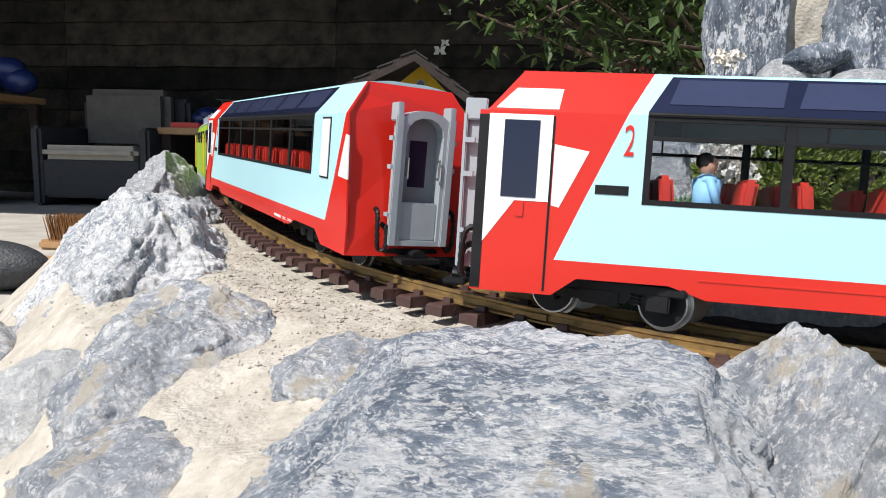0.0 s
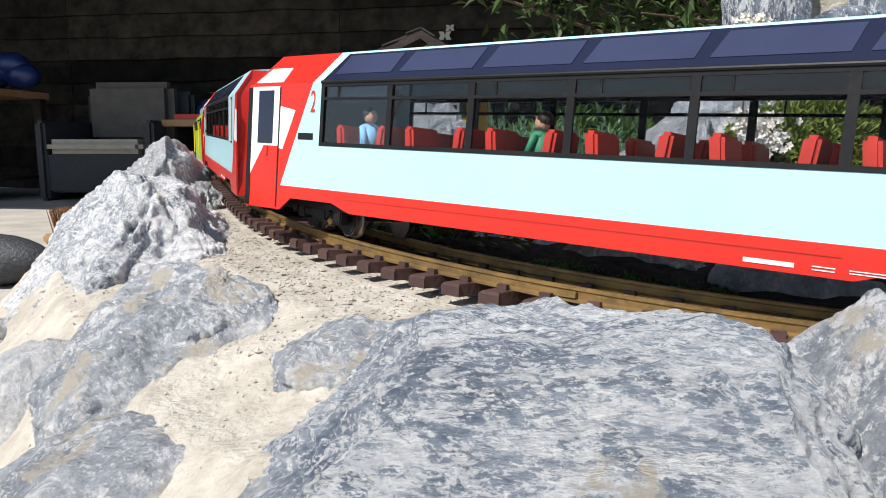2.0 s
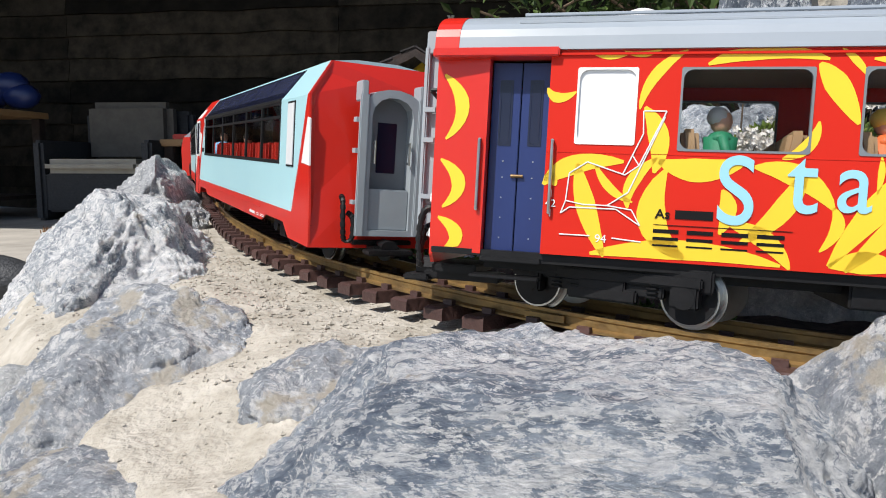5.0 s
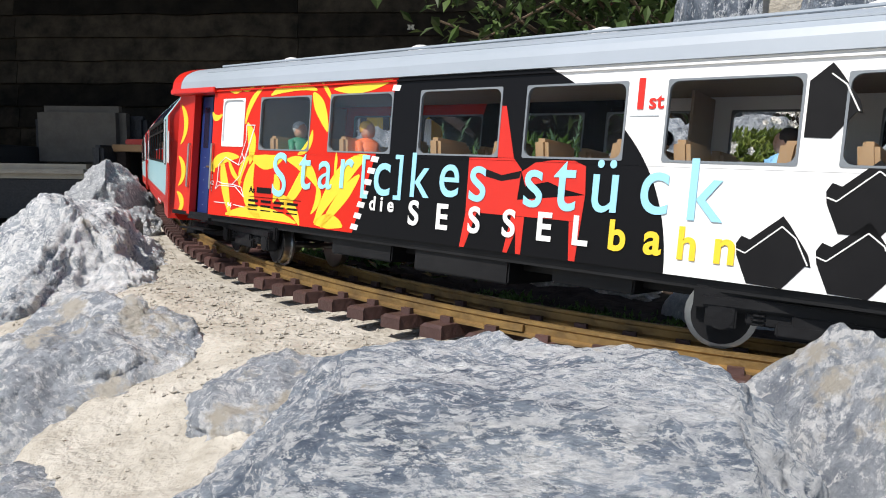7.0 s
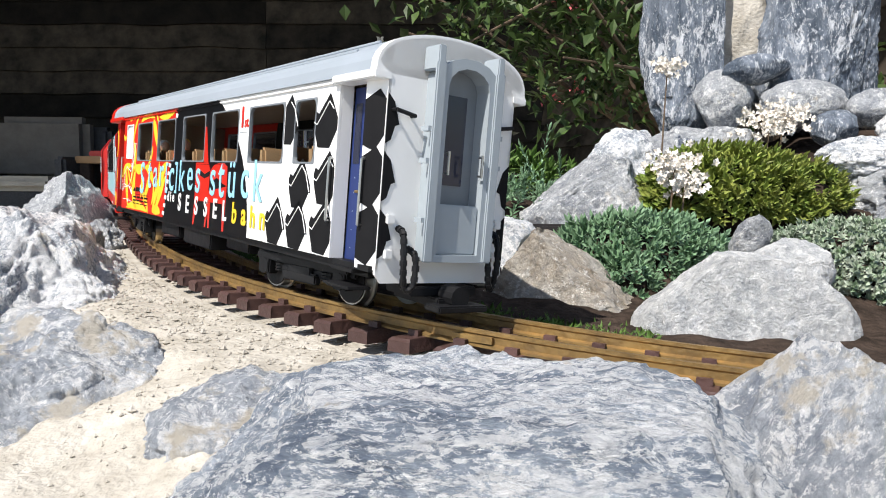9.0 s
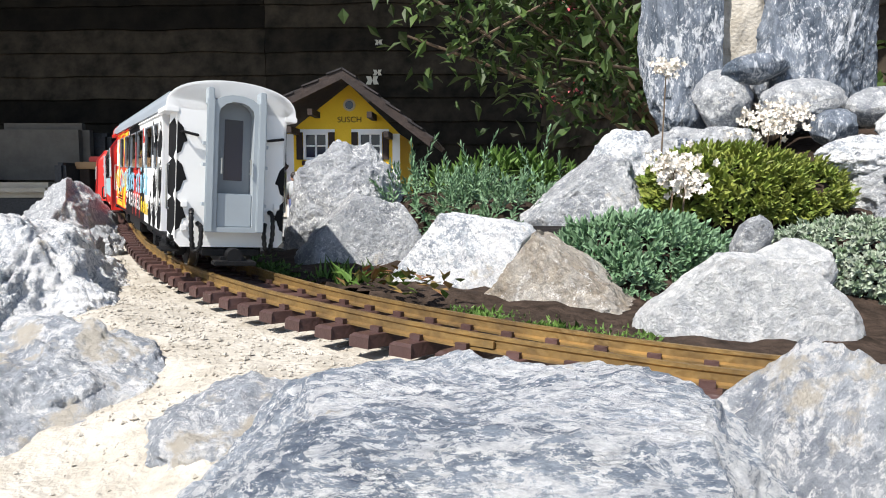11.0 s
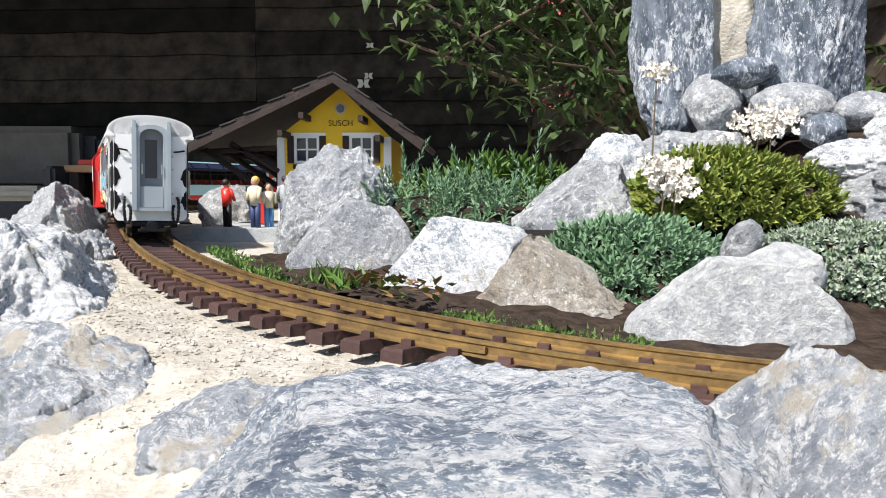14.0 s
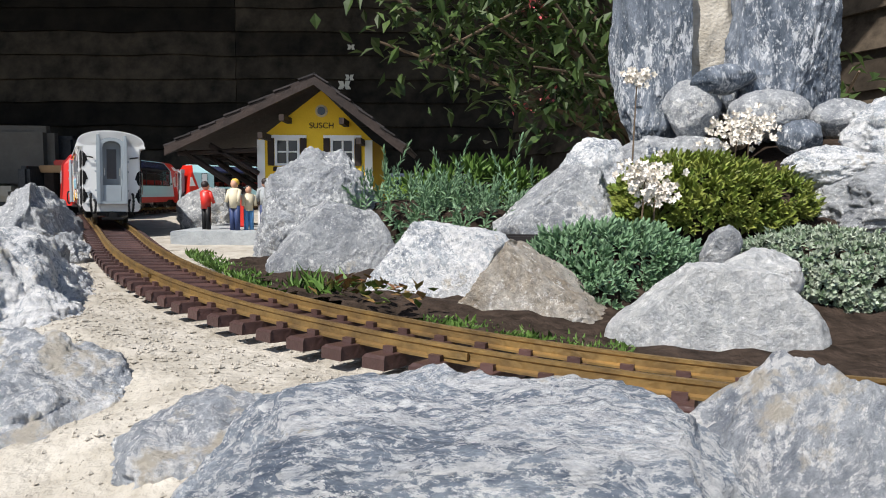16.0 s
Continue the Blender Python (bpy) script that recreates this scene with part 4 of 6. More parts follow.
    # the motif runs on over the corner panels and the end wall
    for sy in (-1, 1):
        for cz in (.104, .075, .046):
            bm = bmesh.new()
            quad = [(-.2750, .0451), (-.2895, .0420)]
            lo = [bm.verts.new((quad[0][0], sy * quad[0][1], cz - .013)), bm.verts.new((-.2830, sy * .0434, cz - .016)), bm.verts.new((quad[1][0], sy * quad[1][1], cz - .008)), bm.verts.new((quad[1][0], sy * quad[1][1], cz + .010)), bm.verts.new((-.2850, sy * .0430, cz + .015)), bm.verts.new((quad[0][0], sy * quad[0][1], cz + .010))]
            hi = [bm.verts.new(v.co + Vector((0, sy * .0003, 0))) for v in lo]
            bm.faces.new(lo)
            bm.faces.new(hi[::-1])
            for j in range(6):
                bm.faces.new((lo[j], lo[(j + 1) % 6], hi[(j + 1) % 6], hi[j]))
            part("armchair_motif", bm, INK, car)
            if sy < 0 and cz > .09:
                continue
            pts = [(sy * .0415, cz + .013), (sy * .0375, cz + .009), (sy * .0340, cz - .002), (sy * .0365, cz - .003), (sy * .0385, cz - .010), (sy * .0415, cz - .012)]
            part("armchair_motif", prism(bmesh.new(), pts, XR - .0004, XR, 'x'), INK, car)
    # the large red chair
    red = [[(-.0363, .1080), (-.0392, .1080), (-.0465, .0805), (-.0363, .0805)], [(-.0176, .0800), (-.0465, .0804), (-.0520, .0745), (-.0500, .0500), (-.0180, .0500)], [(-.0521, .0735), (-.0600, .0785), (-.0701, .0800), (-.0820, .0800), (-.0885, .0775), (-.0895, .0634), (-.0780, .0655), (-.0680, .0690), (-.0550, .0660)], [(-.0500, .0585), (-.0895, .0633), (-.0885, .0500), (-.0500, .0501)], [(-.0182, .0499), (-.0255, .0499), (-.0188, .0302), (-.0155, .0302)], [(-.0480, .0499), (-.0560, .0499), (-.0555, .0302), (-.0525, .0302), (-.0515, .0420), (-.0472, .0302), (-.0445, .0302)], [(-.0820, .0499), (-.0885, .0499), (-.0870, .0302), (-.0835, .0302)]]
    for pts in red:
        part("red_chair_motif", prism(bmesh.new(), pts, YC, YC + .0002), RED, car)
    part("red_chair_gap", prism(bmesh.new(), [(-.0280, .0745), (-.0400, .0712), (-.0520, .0740), (-.0510, .0700), (-.0400, .0680), (-.0300, .0700)], YC + .0002, YC + .0003), INK, car)
    for p, c, q, w in FLAMES:
        part("flame_stroke", stroke(bmesh.new(), p, c, q, w, YC, YC + .0002), YELLOW, car)
        part("flame_stroke", stroke(bmesh.new(), p, c, q, w, -YC - .0002, -YC), YELLOW, car)
    for cz, hh in ((.100, .016), (.062, .012), (.036, .009)):
        bm = stroke(bmesh.new(), (.281, cz + hh), (.262, cz), (.279, cz - hh), .006, 0, .0003)
        for v in bm.verts:
            v.co.x = min(.2845, max(.2588, v.co.x))
            v.co.y += .0450 + (.0418 - .0450) * (v.co.x - .258) / (.285 - .258)
        part("flame_stroke", bm, YELLOW, car)
    for ch, xx, zz, hh in STAGE:
        glyph(ch, xx, zz, hh, LETTER, car, YC + .0005, 0.004, 0.86)
    for ch, xx, zz, hh in SESSEL:
        glyph(ch, xx, zz, hh, WHITE, car, YC + .0006, 0.025, 0.92)
    for ch, xx, zz, hh in BAHN:
        glyph(ch, xx, zz, hh, YELLOW, car, YC + .0005, 0.025, 0.92)
    glyph("1", -.1133, .1121, .0145, RED, car, YC + .0003, 0.03)
    glyph("st", -.1210, .1080, .0062, RED, car, YC + .0003, 0.02)
    part("marking", boxes((-.1225, -.1085, YC, YC + .0003, .1015, .1020)), GREY, car, "faint grey line of small writing")
    glyph("42", .2250, .0545, .0035, WHITE, car, YC + .0003)
    glyph("94", .2010, .0390, .0038, WHITE, car, YC + .0003)
    lounge = [(.1855, .0985), (.1755, .0985), (.1860, .0735), (.1920, .0690), (.2090, .0745), (.2170, .0690), (.2180, .0560), (.2100, .0545), (.1990, .0545), (.1900, .0610), (.1760, .0960)]
    for a, b in list(zip(lounge, lounge[1:])) + [((.1855, .0985), (.1850, .0880)), ((.1850, .0880), (.1930, .0690)), ((.1860, .0735), (.1890, .0780)), ((.2180, .0560), (.2200, .0500)), ((.2200, .0500), (.2160, .0530)), ((.2160, .0530), (.1950, .0530)), ((.1950, .0530), (.1840, .0460)), ((.1840, .0460), (.1880, .0530)), ((.1880, .0530), (.1990, .0545)), ((.2200, .0400), (.2060, .0400)), ((.1960, .0395), (.1830, .0385)), ((.2250, .0610), (.2250, .0575)), ((.2250, .0515), (.2250, .0480))]:
        part("drawn_line", rod(bmesh.new(), (a[0], YC + .0003, a[1]), (b[0], YC + .0003, b[1]), .00033, 5), WHITE, car)
    glyph("As", .1745, .0520, .0045, INK, car, YC + .0004, 0.02)
    rows = [(.1530, .1690, YC, YC + .0004, .0500, .0540), (.1205, .1780, YC, YC + .0004, .0468, .0471)]
    for k in range(4):
        xa = .1780 - k * .0145
        rows += [(xa - .0110, xa, YC, YC + .0004, zz, zz + hh) for zz, hh in ((.0432, .0018), (.0400, .0014), (.0372, .0008))]
    part("marking", boxes(*rows), INK, car, "small black writing and boxes")
    for k in range(13):
        zz = .0320 + k * .0072
        if .0790 < zz < .1150:
            continue
        xx = .0694 - (zz - .0311) * .318
        part("dash", prism(bmesh.new(), [(xx - .0035, zz), (xx + .0025, zz + .0006), (xx + .0013, zz + .0040), (xx - .0047, zz + .0034)], YC, YC + .0003), WHITE, car)
    # under the floor
    part("equipment_box", boxes((.041, .095, -.034, .040, .0143, .0270), bevel=0.001), BLACK, car)
    part("equipment_box", boxes((-.046, .021, -.034, .042, .0125, .0270), bevel=0.001), BLACK, car)
    part("equipment_box", boxes((-.115, -.070, -.034, .038, .0170, .0270), bevel=0.001), BLACK, car)
    part("underframe", boxes((-.26, .26, -.027, .027, .0200, .0270), bevel=0.0006), BLACK, car)
    part("side_sill", boxes((XA, XB, .0400, .0440, .0250, .0298), (XA, XB, -.0440, -.0400, .0250, .0298)), BLACK, car)
    seats(car, [.160, .125, .088, .052, .010, -.026, -.062, -.096, -.136, -.172, -.21], .048, TAN, rows=(.024, -.024))
    for row in ((.180, .182, -.045, .045, .031, .124), (-.230, -.2285, -.045, .045, .031, .124), (-.1165, -.115, -.045, -.012, .031, .124)):
        part("partition", boxes(row), CABIN, car)
    return car, [bogie(car, .19, .040), bogie(car, -.19, .040)]


def build_panorama_coach():
    car = thing("panorama_coach", "model panorama coach in red and pale blue with tall dark windows", "railway coach", "panorama coaches")
    ZS, ZT, W, WT = .105, .1285, .052, .035

    def side(pts, mat, name, sy, thick=.0014, proud=0.0, label=""):
        y = sy * (W + proud)
        return part(name, prism(bmesh.new(), pts, *sorted((y, y - sy * thick))), mat, car, label)

    def slope(pts, mat, name, sy, thick=.0012, proud=0.0, parent=None):
        """pts as (x, v): v 0 at the shoulder, 1 at the roof edge."""
        bm = bmesh.new()
        n = Vector((0, sy * (ZT - ZS), W - WT)).normalized()

        def at(p, off):
            return Vector((p[0], sy * (W + (WT - W) * p[1]), ZS + (ZT - ZS) * p[1])) + n * off
        a = [bm.verts.new(at(p, proud)) for p in pts]
        b = [bm.verts.new(at(p, proud - thick)) for p in pts]
        bm.faces.new(a)
        bm.faces.new(b[::-1])
        for k in range(len(pts)):
            j = (k + 1) % len(pts)
            bm.faces.new((a[k], a[j], b[j], b[k]))
        return part(name, bm, mat, parent or car)
    XW0, XW1 = -.240, .203
    for sy in (1, -1):
        side([(-.287, .036), (.273, .036), (.254, .067), (-.301, .067)], BLUE, "side_panel", sy)
        side([(XW0, .067), (XW0, ZS), (-.3165, ZS), (-.301, .067)], BLUE, "rear_panel", sy)
        side([(XW1, .067), (.254, .067), (.226, ZS), (XW1, ZS)], BLUE, "front_panel", sy)
        side([(.273, .036), (.330, .036), (.330, ZS), (.226, ZS), (.254, .067)], RED, "cab_panel", sy)
        side([(-.287, .036), (-.3165, ZS), (-.3205, ZS), (-.330, .036)], RED, "tail_panel", sy)
        side([(-.330, .036), (-.330, .011), (-.278, .011), (-.258, .027), (-.196, .027), (-.176, .017), (.165, .017), (.185, .027), (.255, .027), (.275, .011), (.330, .011), (.330, .036)], RED, "skirt", sy, label="red skirt with bogie cut-outs")
        side([(-.17, .0305), (.17, .0305), (.17, .0312), (-.17, .0312)], RED, "skirt_ridge", sy, .001, .0005)
        bm = boxes(*[(XW0, XW1, *sorted((sy * .0505, sy * .0523)), a, b) for a, b in ((.067, .0693), (.1025, ZS), (.0945, .0962))])
        cols = [XW0 + (XW1 - XW0) * k / 6 for k in range(7)]
        for k, c in enumerate(cols):
            wd = .0036 if k in (0, 6) else .0026
            box(bm, max(XW0, c - wd), min(XW1, c + wd), *sorted((sy * .0505, sy * .0522)), .0693, .1025)
        for c in [(a + b) / 2 + .018 for a, b in zip(cols, cols[1:])]:
            box(bm, c - .0006, c + .0006, *sorted((sy * .0505, sy * .0515)), .0962, .1025)
        fr = part("window_band", bm, BLACK, car, "black window band frame")
        for a, b in zip(cols, cols[1:]):
            p = part("pane", boxes((a + .001, b - .001, *sorted((sy * .0508, sy * .0511)), .069, .103)), GLASS, fr)
            p.visible_shadow = False
        side([(XW0 + .002, .0935), (XW1, .0935), (XW1, .1030), (XW0 + .002, .1030)], GLASS, "top_light", sy, .0003, -.002).visible_shadow = False
        side([(-.289, .0660), (-.264, .0660), (-.264, .1032), (-.289, .1032)], BLACK, "toilet_window", sy, .001, .0006)
        side([(-.2875, .0672), (-.2655, .0672), (-.2655, .1020), (-.2875, .1020)], MILK, "frosted_pane", sy, .001, .0011)
        side([(-.3090, .0690), (-.3270, .0678), (-.3245, .0925), (-.3195, .0933)], WHITE, "white_wedge", sy, .001, .0003)
        # entrance
        side([(.2935, .0655), (.3275, .0655), (.3275, .1035), (.2935, .1035)], WHITE, "entrance_door", sy, .001, .0003)
        side([(.3275, .013), (.3300, .013), (.3300, .103), (.3275, .103)], BLACK, "door_gap", sy, .001, .0005)
        side([(.2975, .0672), (.3235, .0672), (.3235, .1010), (.2975, .1010)], NIGHT, "door_window", sy, .001, .0007)
        side([(.2928, .014), (.2935, .014), (.2935, .103), (.2928, .103)], BLACK, "door_joint", sy, .001, .0004)
        side([(.2925, .0640), (.2925, .0910), (.2520, .0885), (.2720, .0630)], WHITE, "white_flash", sy, .001, .0003)
        side([(.3275, .043), (.3275, .0654), (.313, .0654)], WHITE, "white_flash", sy, .001, .0003)
        side([(.222, .0705), (.246, .0705), (.246, .0745), (.222, .0745)], BLACK, "destination_panel", sy, .001, .0004)
        side([(.306, .0575), (.312, .0575), (.312, .0650), (.306, .0650)], RED, "door_latch", sy, .001, .0008)
        # sloping upper windows and roof edge
        slope([(XW0, .06), (XW1, .06), (.190, .93), (XW0 - .012, .93)], NIGHT, "roof_window_band", sy, proud=.0003)
        cols2 = [XW0 + (XW1 - XW0) * k / 6 for k in range(7)]
        for a, b in zip(cols2, cols2[1:]):
            bb = min(b, .196)
            slope([(a + .004, .25), (bb - .004, .25), (bb - .010, .85), (a + .000, .85)], SKYPANE, "roof_pane", sy, .0004, .0007)
        slope([(-.3165, 0), (.226, 0), (.200, 1), (-.3105, 1)], BLUE, "roof_slope", sy)
        slope([(.226, 0), (.328, 0), (.313, 1), (.200, 1)], RED, "cab_slope", sy)
        slope([(-.3165, 0), (-.3105, 1), (-.3125, 1), (-.3205, 0)], RED, "tail_slope", sy)
        slope([(.288, .05), (.326, .05), (.317, .55), (.279, .55)], WHITE, "white_flash", sy, .0006, .0004)
        part("shoulder_rail", rod(bmesh.new(), (XW0, sy * .0522, ZS + .0003), (XW1, sy * .0522, ZS + .0003), .0012), BLACK, car)
        lettering("2", .2235, .0930, .019, RED, car, .0524) if sy > 0 else None
        part("marking", boxes(*[(xa, xb, *sorted((sy * .052, sy * .0524)), za, zb) for xa, xb, za, zb in ((-.150, -.126, .0215, .0250), (-.168, -.158, .0240, .0248), (-.168, -.158, .0215, .0223), (-.190, -.174, .0240, .0247), (-.190, -.174, .0220, .0227))]), WHITE, car, "illegible white markings")
    part("roof", prism(bmesh.new(), [(-.0352, .127), (-.0352, .1286), (-.015, .1312), (.015, .1312), (.0352, .1286), (.0352, .127)], -.309, .200, 'x'), BLUE, car, "pale blue flat roof")
    part("cab_roof", prism(bmesh.new(), [(-.0352, .127), (-.0352, .1286), (-.015, .1312), (.015, .1312), (.0352, .1286), (.0352, .127)], .200, .314, 'x'), RED, car)
    part("floor", boxes((-.328, .328, -.050, .050, .028, .031)), BLACK, car)
    for xx, sgn in ((.330, 1), (-.330, -1)):
        bm = bmesh.new()
        q = [(-W, .011, 0), (W, .011, 0), (W, ZS, .010), (WT, ZT, .018), (-WT, ZT, .018), (-W, ZS, .010)]
        if sgn > 0:
            q = [(y, z, {.010: .002, .018: .0165}.get(k, k)) for y, z, k in q]
        a = [bm.verts.new((xx - sgn * k, y, z)) for y, z, k in q]
        b = [bm.verts.new((xx - sgn * (k + .0015), y * .99, z)) for y, z, k in q]
        bm.faces.new(a)
        bm.faces.new(b[::-1])
        for k in range(6):
            j = (k + 1) % 6
            bm.faces.new((a[k], a[j], b[j], b[k]))
        part("end_wall", bm, RED, car)
        gangway(car, xx, sgn, .026, .111, .020)
        couplings(car, xx, sgn)
    seats(car, [.185, .150, .112, .076, .040, .004, -.034, -.070, -.108, -.144, -.180, -.215], .040, SEAT)
    for row in ((.222, .2235, -.0385, .0385, .031, .117), (-.2445, -.243, -.0385, .0385, .031, .117)):
        part("partition", boxes(row), INSIDE, car)
    part("underframe", boxes((-.30, .30, -.030, .030, .016, .028), bevel=0.0006), BLACK, car)
    return car, [bogie(car, .217, .033), bogie(car, -.223, .033)]


SKYPANE = material("tinted_roof_pane", (0.030, 0.036, 0.075), 0.10, 0, (0.035, 0.042, 0.085), 20)


def reshape(car, xs, xt, zs, zt, wide):
    """Fit the panels of a coach to its true window spacing; what hangs on the ends keeps its shape."""
    for o in car.children_recursive:
        if o.type != 'MESH' or o.name.startswith(("bogie", "wheel")):
            continue
        if o.name.startswith("seat"):
            o.location.x = float(np.interp(o.location.x, xs, xt))
            continue
        for v in o.data.vertices:
            x = v.co.x
            v.co.y *= wide
            v.co.x = float(np.interp(x, xs, xt)) if xs[0] <= x <= xs[-1] else x + (xt[-1] - xs[-1] if x > 0 else xt[0] - xs[0])
            v.co.z = float(np.interp(v.co.z, zs, zt))


def build_locomotive():
    loco = thing("locomotive", "lime green and red model electric locomotive with grey roof", "locomotive")
    part("body", prism(bmesh.new(), [(-.050, .020), (.050, .020), (.051, .085), (.045, .112), (-.045, .112), (-.051, .085)], -.215, .24, 'x'), GREEN, loco)
    part("rear_section", prism(bmesh.new(), [(-.0505, .020), (.0505, .020), (.0515, .085), (.0455, .1125), (-.0455, .1125), (-.0515, .085)], -.24, -.215, 'x'), RED, loco)
    part("roof", prism(bmesh.new(), [(-.046, .112), (-.030, .126), (.030, .126), (.046, .112)], -.235, .235, 'x'), ROOF_GREY, loco, "grey ribbed roof")
    for xx in (-.14, -.05, .05, .14):
        part("roof_rib", boxes((xx - .004, xx + .004, -.040, .040, .118, .130), bevel=0.001), ROOF_GREY, loco)
    for sy in (-1, 1):
        for xx in (-.22, -.12, -.04, .04, .12, .21):
            part("side_window", boxes((xx - .012, xx + .012, *sorted((sy * .0505, sy * .0525)), .080, .100), bevel=0.0005), NIGHT, loco)
        for xx in (-.17, .17):
            part("handrail", rod(bmesh.new(), (xx, sy * .054, .03), (xx, sy * .054, .095), .001), YELLOW, loco)
        part("side_frame", boxes((-.23, .23, *sorted((sy * .040, sy * .050)), .008, .022), bevel=0.001), GREY, loco)
    bm = bmesh.new()
    for k in (-1, 1):
        rod(bm, (-.13, k * .02, .128), (-.07, k * .016, .142), .0008)
        rod(bm, (-.07, k * .016, .142), (-.12, k * .022, .154), .0008)
    rod(bm, (-.12, -.03, .154), (-.12, .03, .154), .001)
    rod(bm, (-.07, -.02, .142), (-.07, .02, .142), .0008)
    part("pantograph", bm, BLACK, loco, "folded dark pantograph")
    couplings(loco, -.24, -1)
    return loco, [bogie(loco, .15), bogie(loco, -.15)]


coach_c, bog_c = build_art_coach()
for o in coach_c.children_recursive:
    if o.name.startswith("seat"):
        o.location.x = o.location.x * 1.015 - .001
    elif o.type == 'MESH' and o.parent not in bog_c and o not in bog_c:
        for v in o.data.vertices:
            v.co.x = v.co.x * 1.015 - .001
coach_b, bog_b = build_panorama_coach()
reshape(coach_b, (-.3302, -.289, -.264, -.240, .203, .222, .246, .273, .2925, .2975, .3235, .3302), (-.302, -.256, -.2357, -.212, .213, .2202, .2377, .257, .2606, .2692, .2885, .303), (0, .011, .027, .036, .067, .105, .1285, .15), (0, .0150, .0250, .0345, .0672, .1145, .139, .161), .974)
coach_a = copy_thing(coach_b, Matrix.Identity(4))
bog_a = [o for o in coach_a.children if o.name.startswith("bogie")]
bog_a.sort(key=lambda o: -o.matrix_basis.translation.x)
tagged(coach_a, "model panorama coach in red and pale blue behind the locomotive")
loco, bog_l = build_locomotive()
OFF_B, OFF_A, OFF_L = 0.6745, 1.3605, 1.98
TRAIN = [(coach_c, bog_c, 0.0, .19), (coach_b, bog_b, OFF_B, .217), (coach_a, bog_a, OFF_A, .217), (loco, bog_l, OFF_L, .15)]
RIDERS = []


def ride(ob, off, half, x, y, z, yaw=0):
    RIDERS.append((ob, off, half, pose(x, y, z + .006, 0, 0, yaw)))


ride(doll("seated painted figurine in a green coat with grey hair", "", CLOTH_GREEN, "", CLOTH_NAVY, HAIR_GREY, .066, True), 0, .19, .152, .026, .058, 180)
ride(doll("seated painted figurine in orange with fair hair", "", CLOTH_ORANGE, "", CLOTH_ORANGE, HAIR_FAIR, .066, True), 0, .19, .083, .026, .058, 180)
ride(doll("seated painted figurine in a blue coat with dark hair", "", CLOTH_SKY, "", CLOTH_NAVY, HAIR_DARK, .066, True), 0, .19, -.174, .020, .054, 0)
ride(doll("seated painted figurine in a pale jacket", "", CLOTH_CREAM, "", CLOTH_NAVY, HAIR_DARK, .066, True), 0, .19, -.100, -.020, .058, 0)
ride(doll("seated painted figurine in a sky-blue shirt with dark beard", "", CLOTH_SKY, "", CLOTH_NAVY, HAIR_DARK, .066, True), OFF_B, .217, .178, .032, .052, 180)
ride(doll("seated painted figurine in green with dark hair", "", CLOTH_GREEN, "", CLOTH_NAVY, HAIR_DARK, .066, True), OFF_B, .217, .030, .030, .050, 0)
ride(doll("standing painted figurine in brown and yellow", "", CLOTH_CREAM, "", CLOTH_ORANGE, HAIR_FAIR, .078), OFF_B, .217, -.205, -.005, .031, 0)

CENTRE_T = [0, 1, 3.0, 5.5, 7.0, 8.5, 9.0, 11.5, 12.5, 16.0]
CENTRE_S = [-1.0247, -.8836, -.6015, -.2352, -.0249, .1756, .2379, .5360, .6684, 1.1676]


def vehicle_pose(s, half):
    turn = 1.7 if half == .19 else 0.0
    a, b = on_line(s - half, 0, rail_z(s - half)), on_line(s + half, 0, rail_z(s + half))
    d = (b - a).normalized()
    n = Vector((-d.y, d.x, 0)).normalized()
    up = d.cross(n)
    c = cant(s) + 0.03 * math.exp(-(max(s, 0) / 0.6) ** 2)
    a0 = radians(turn) * math.exp(-((s - .08) / .16) ** 2)
    d, n = d * math.cos(a0) + n * math.sin(a0), n * math.cos(a0) - d * math.sin(a0)
    nn = n * math.cos(c) + up * math.sin(c)
    u = up * math.cos(c) - n * math.sin(c)
    m = Matrix((d, nn, u)).transposed().to_4x4()
    return Matrix.Translation((a + b) / 2 + n * float(np.interp(s, (-.4, 0, .3), (-.0045, -.003, 0)))) @ m


def motions():
    times = [k * 0.25 for k in range(65)]
    fine = np.polyfit(CENTRE_T, CENTRE_S, 5)
    for ob, bogies, off, half in TRAIN:
        rows, turn = [], ([], [])
        for t in times:
            s = float(np.polyval(fine, t)) + off
            m = vehicle_pose(s, half)
            rows.append((t, m))
            yaw = math.atan2(m[1][0], m[0][0])
            for k, e in enumerate((half, -half)):
                dy = (float(np.interp(s + e, ARC, HEAD)) - yaw + math.pi) % (2 * math.pi) - math.pi
                turn[k].append((t, pose(e, 0, 0, 0, 0, math.degrees(dy))))
        walk(ob, rows)
        for b, r in zip(bogies, turn):
            walk(b, r)
    for ob, off, half, local in RIDERS:
        walk(ob, [(t, vehicle_pose(float(np.polyval(fine, t)) + off, half) @ local) for t in times])



# ---- station house ----
HOUSE_YELLOW = material("yellow_render", (0.84, 0.54, 0.025), 0.75, 0, (0.78, 0.49, 0.02), 25, 0.2, 300)
SLATE = material("dark_slate", (0.014, 0.011, 0.011), 0.75, 0, (0.030, 0.024, 0.024), 40, 0.4, 120)
DARKWOOD = material("dark_brown_wood", (0.018, 0.011, 0.009), 0.8, 0, (0.036, 0.022, 0.017), 30, 0.4, 120)
CONCRETE = material("grey_concrete", (0.30, 0.32, 0.33), 0.85, 0, (0.40, 0.42, 0.43), 45, 0.4, 300)
REDPLASTIC = material("red_plastic", (0.60, 0.03, 0.02), 0.4)


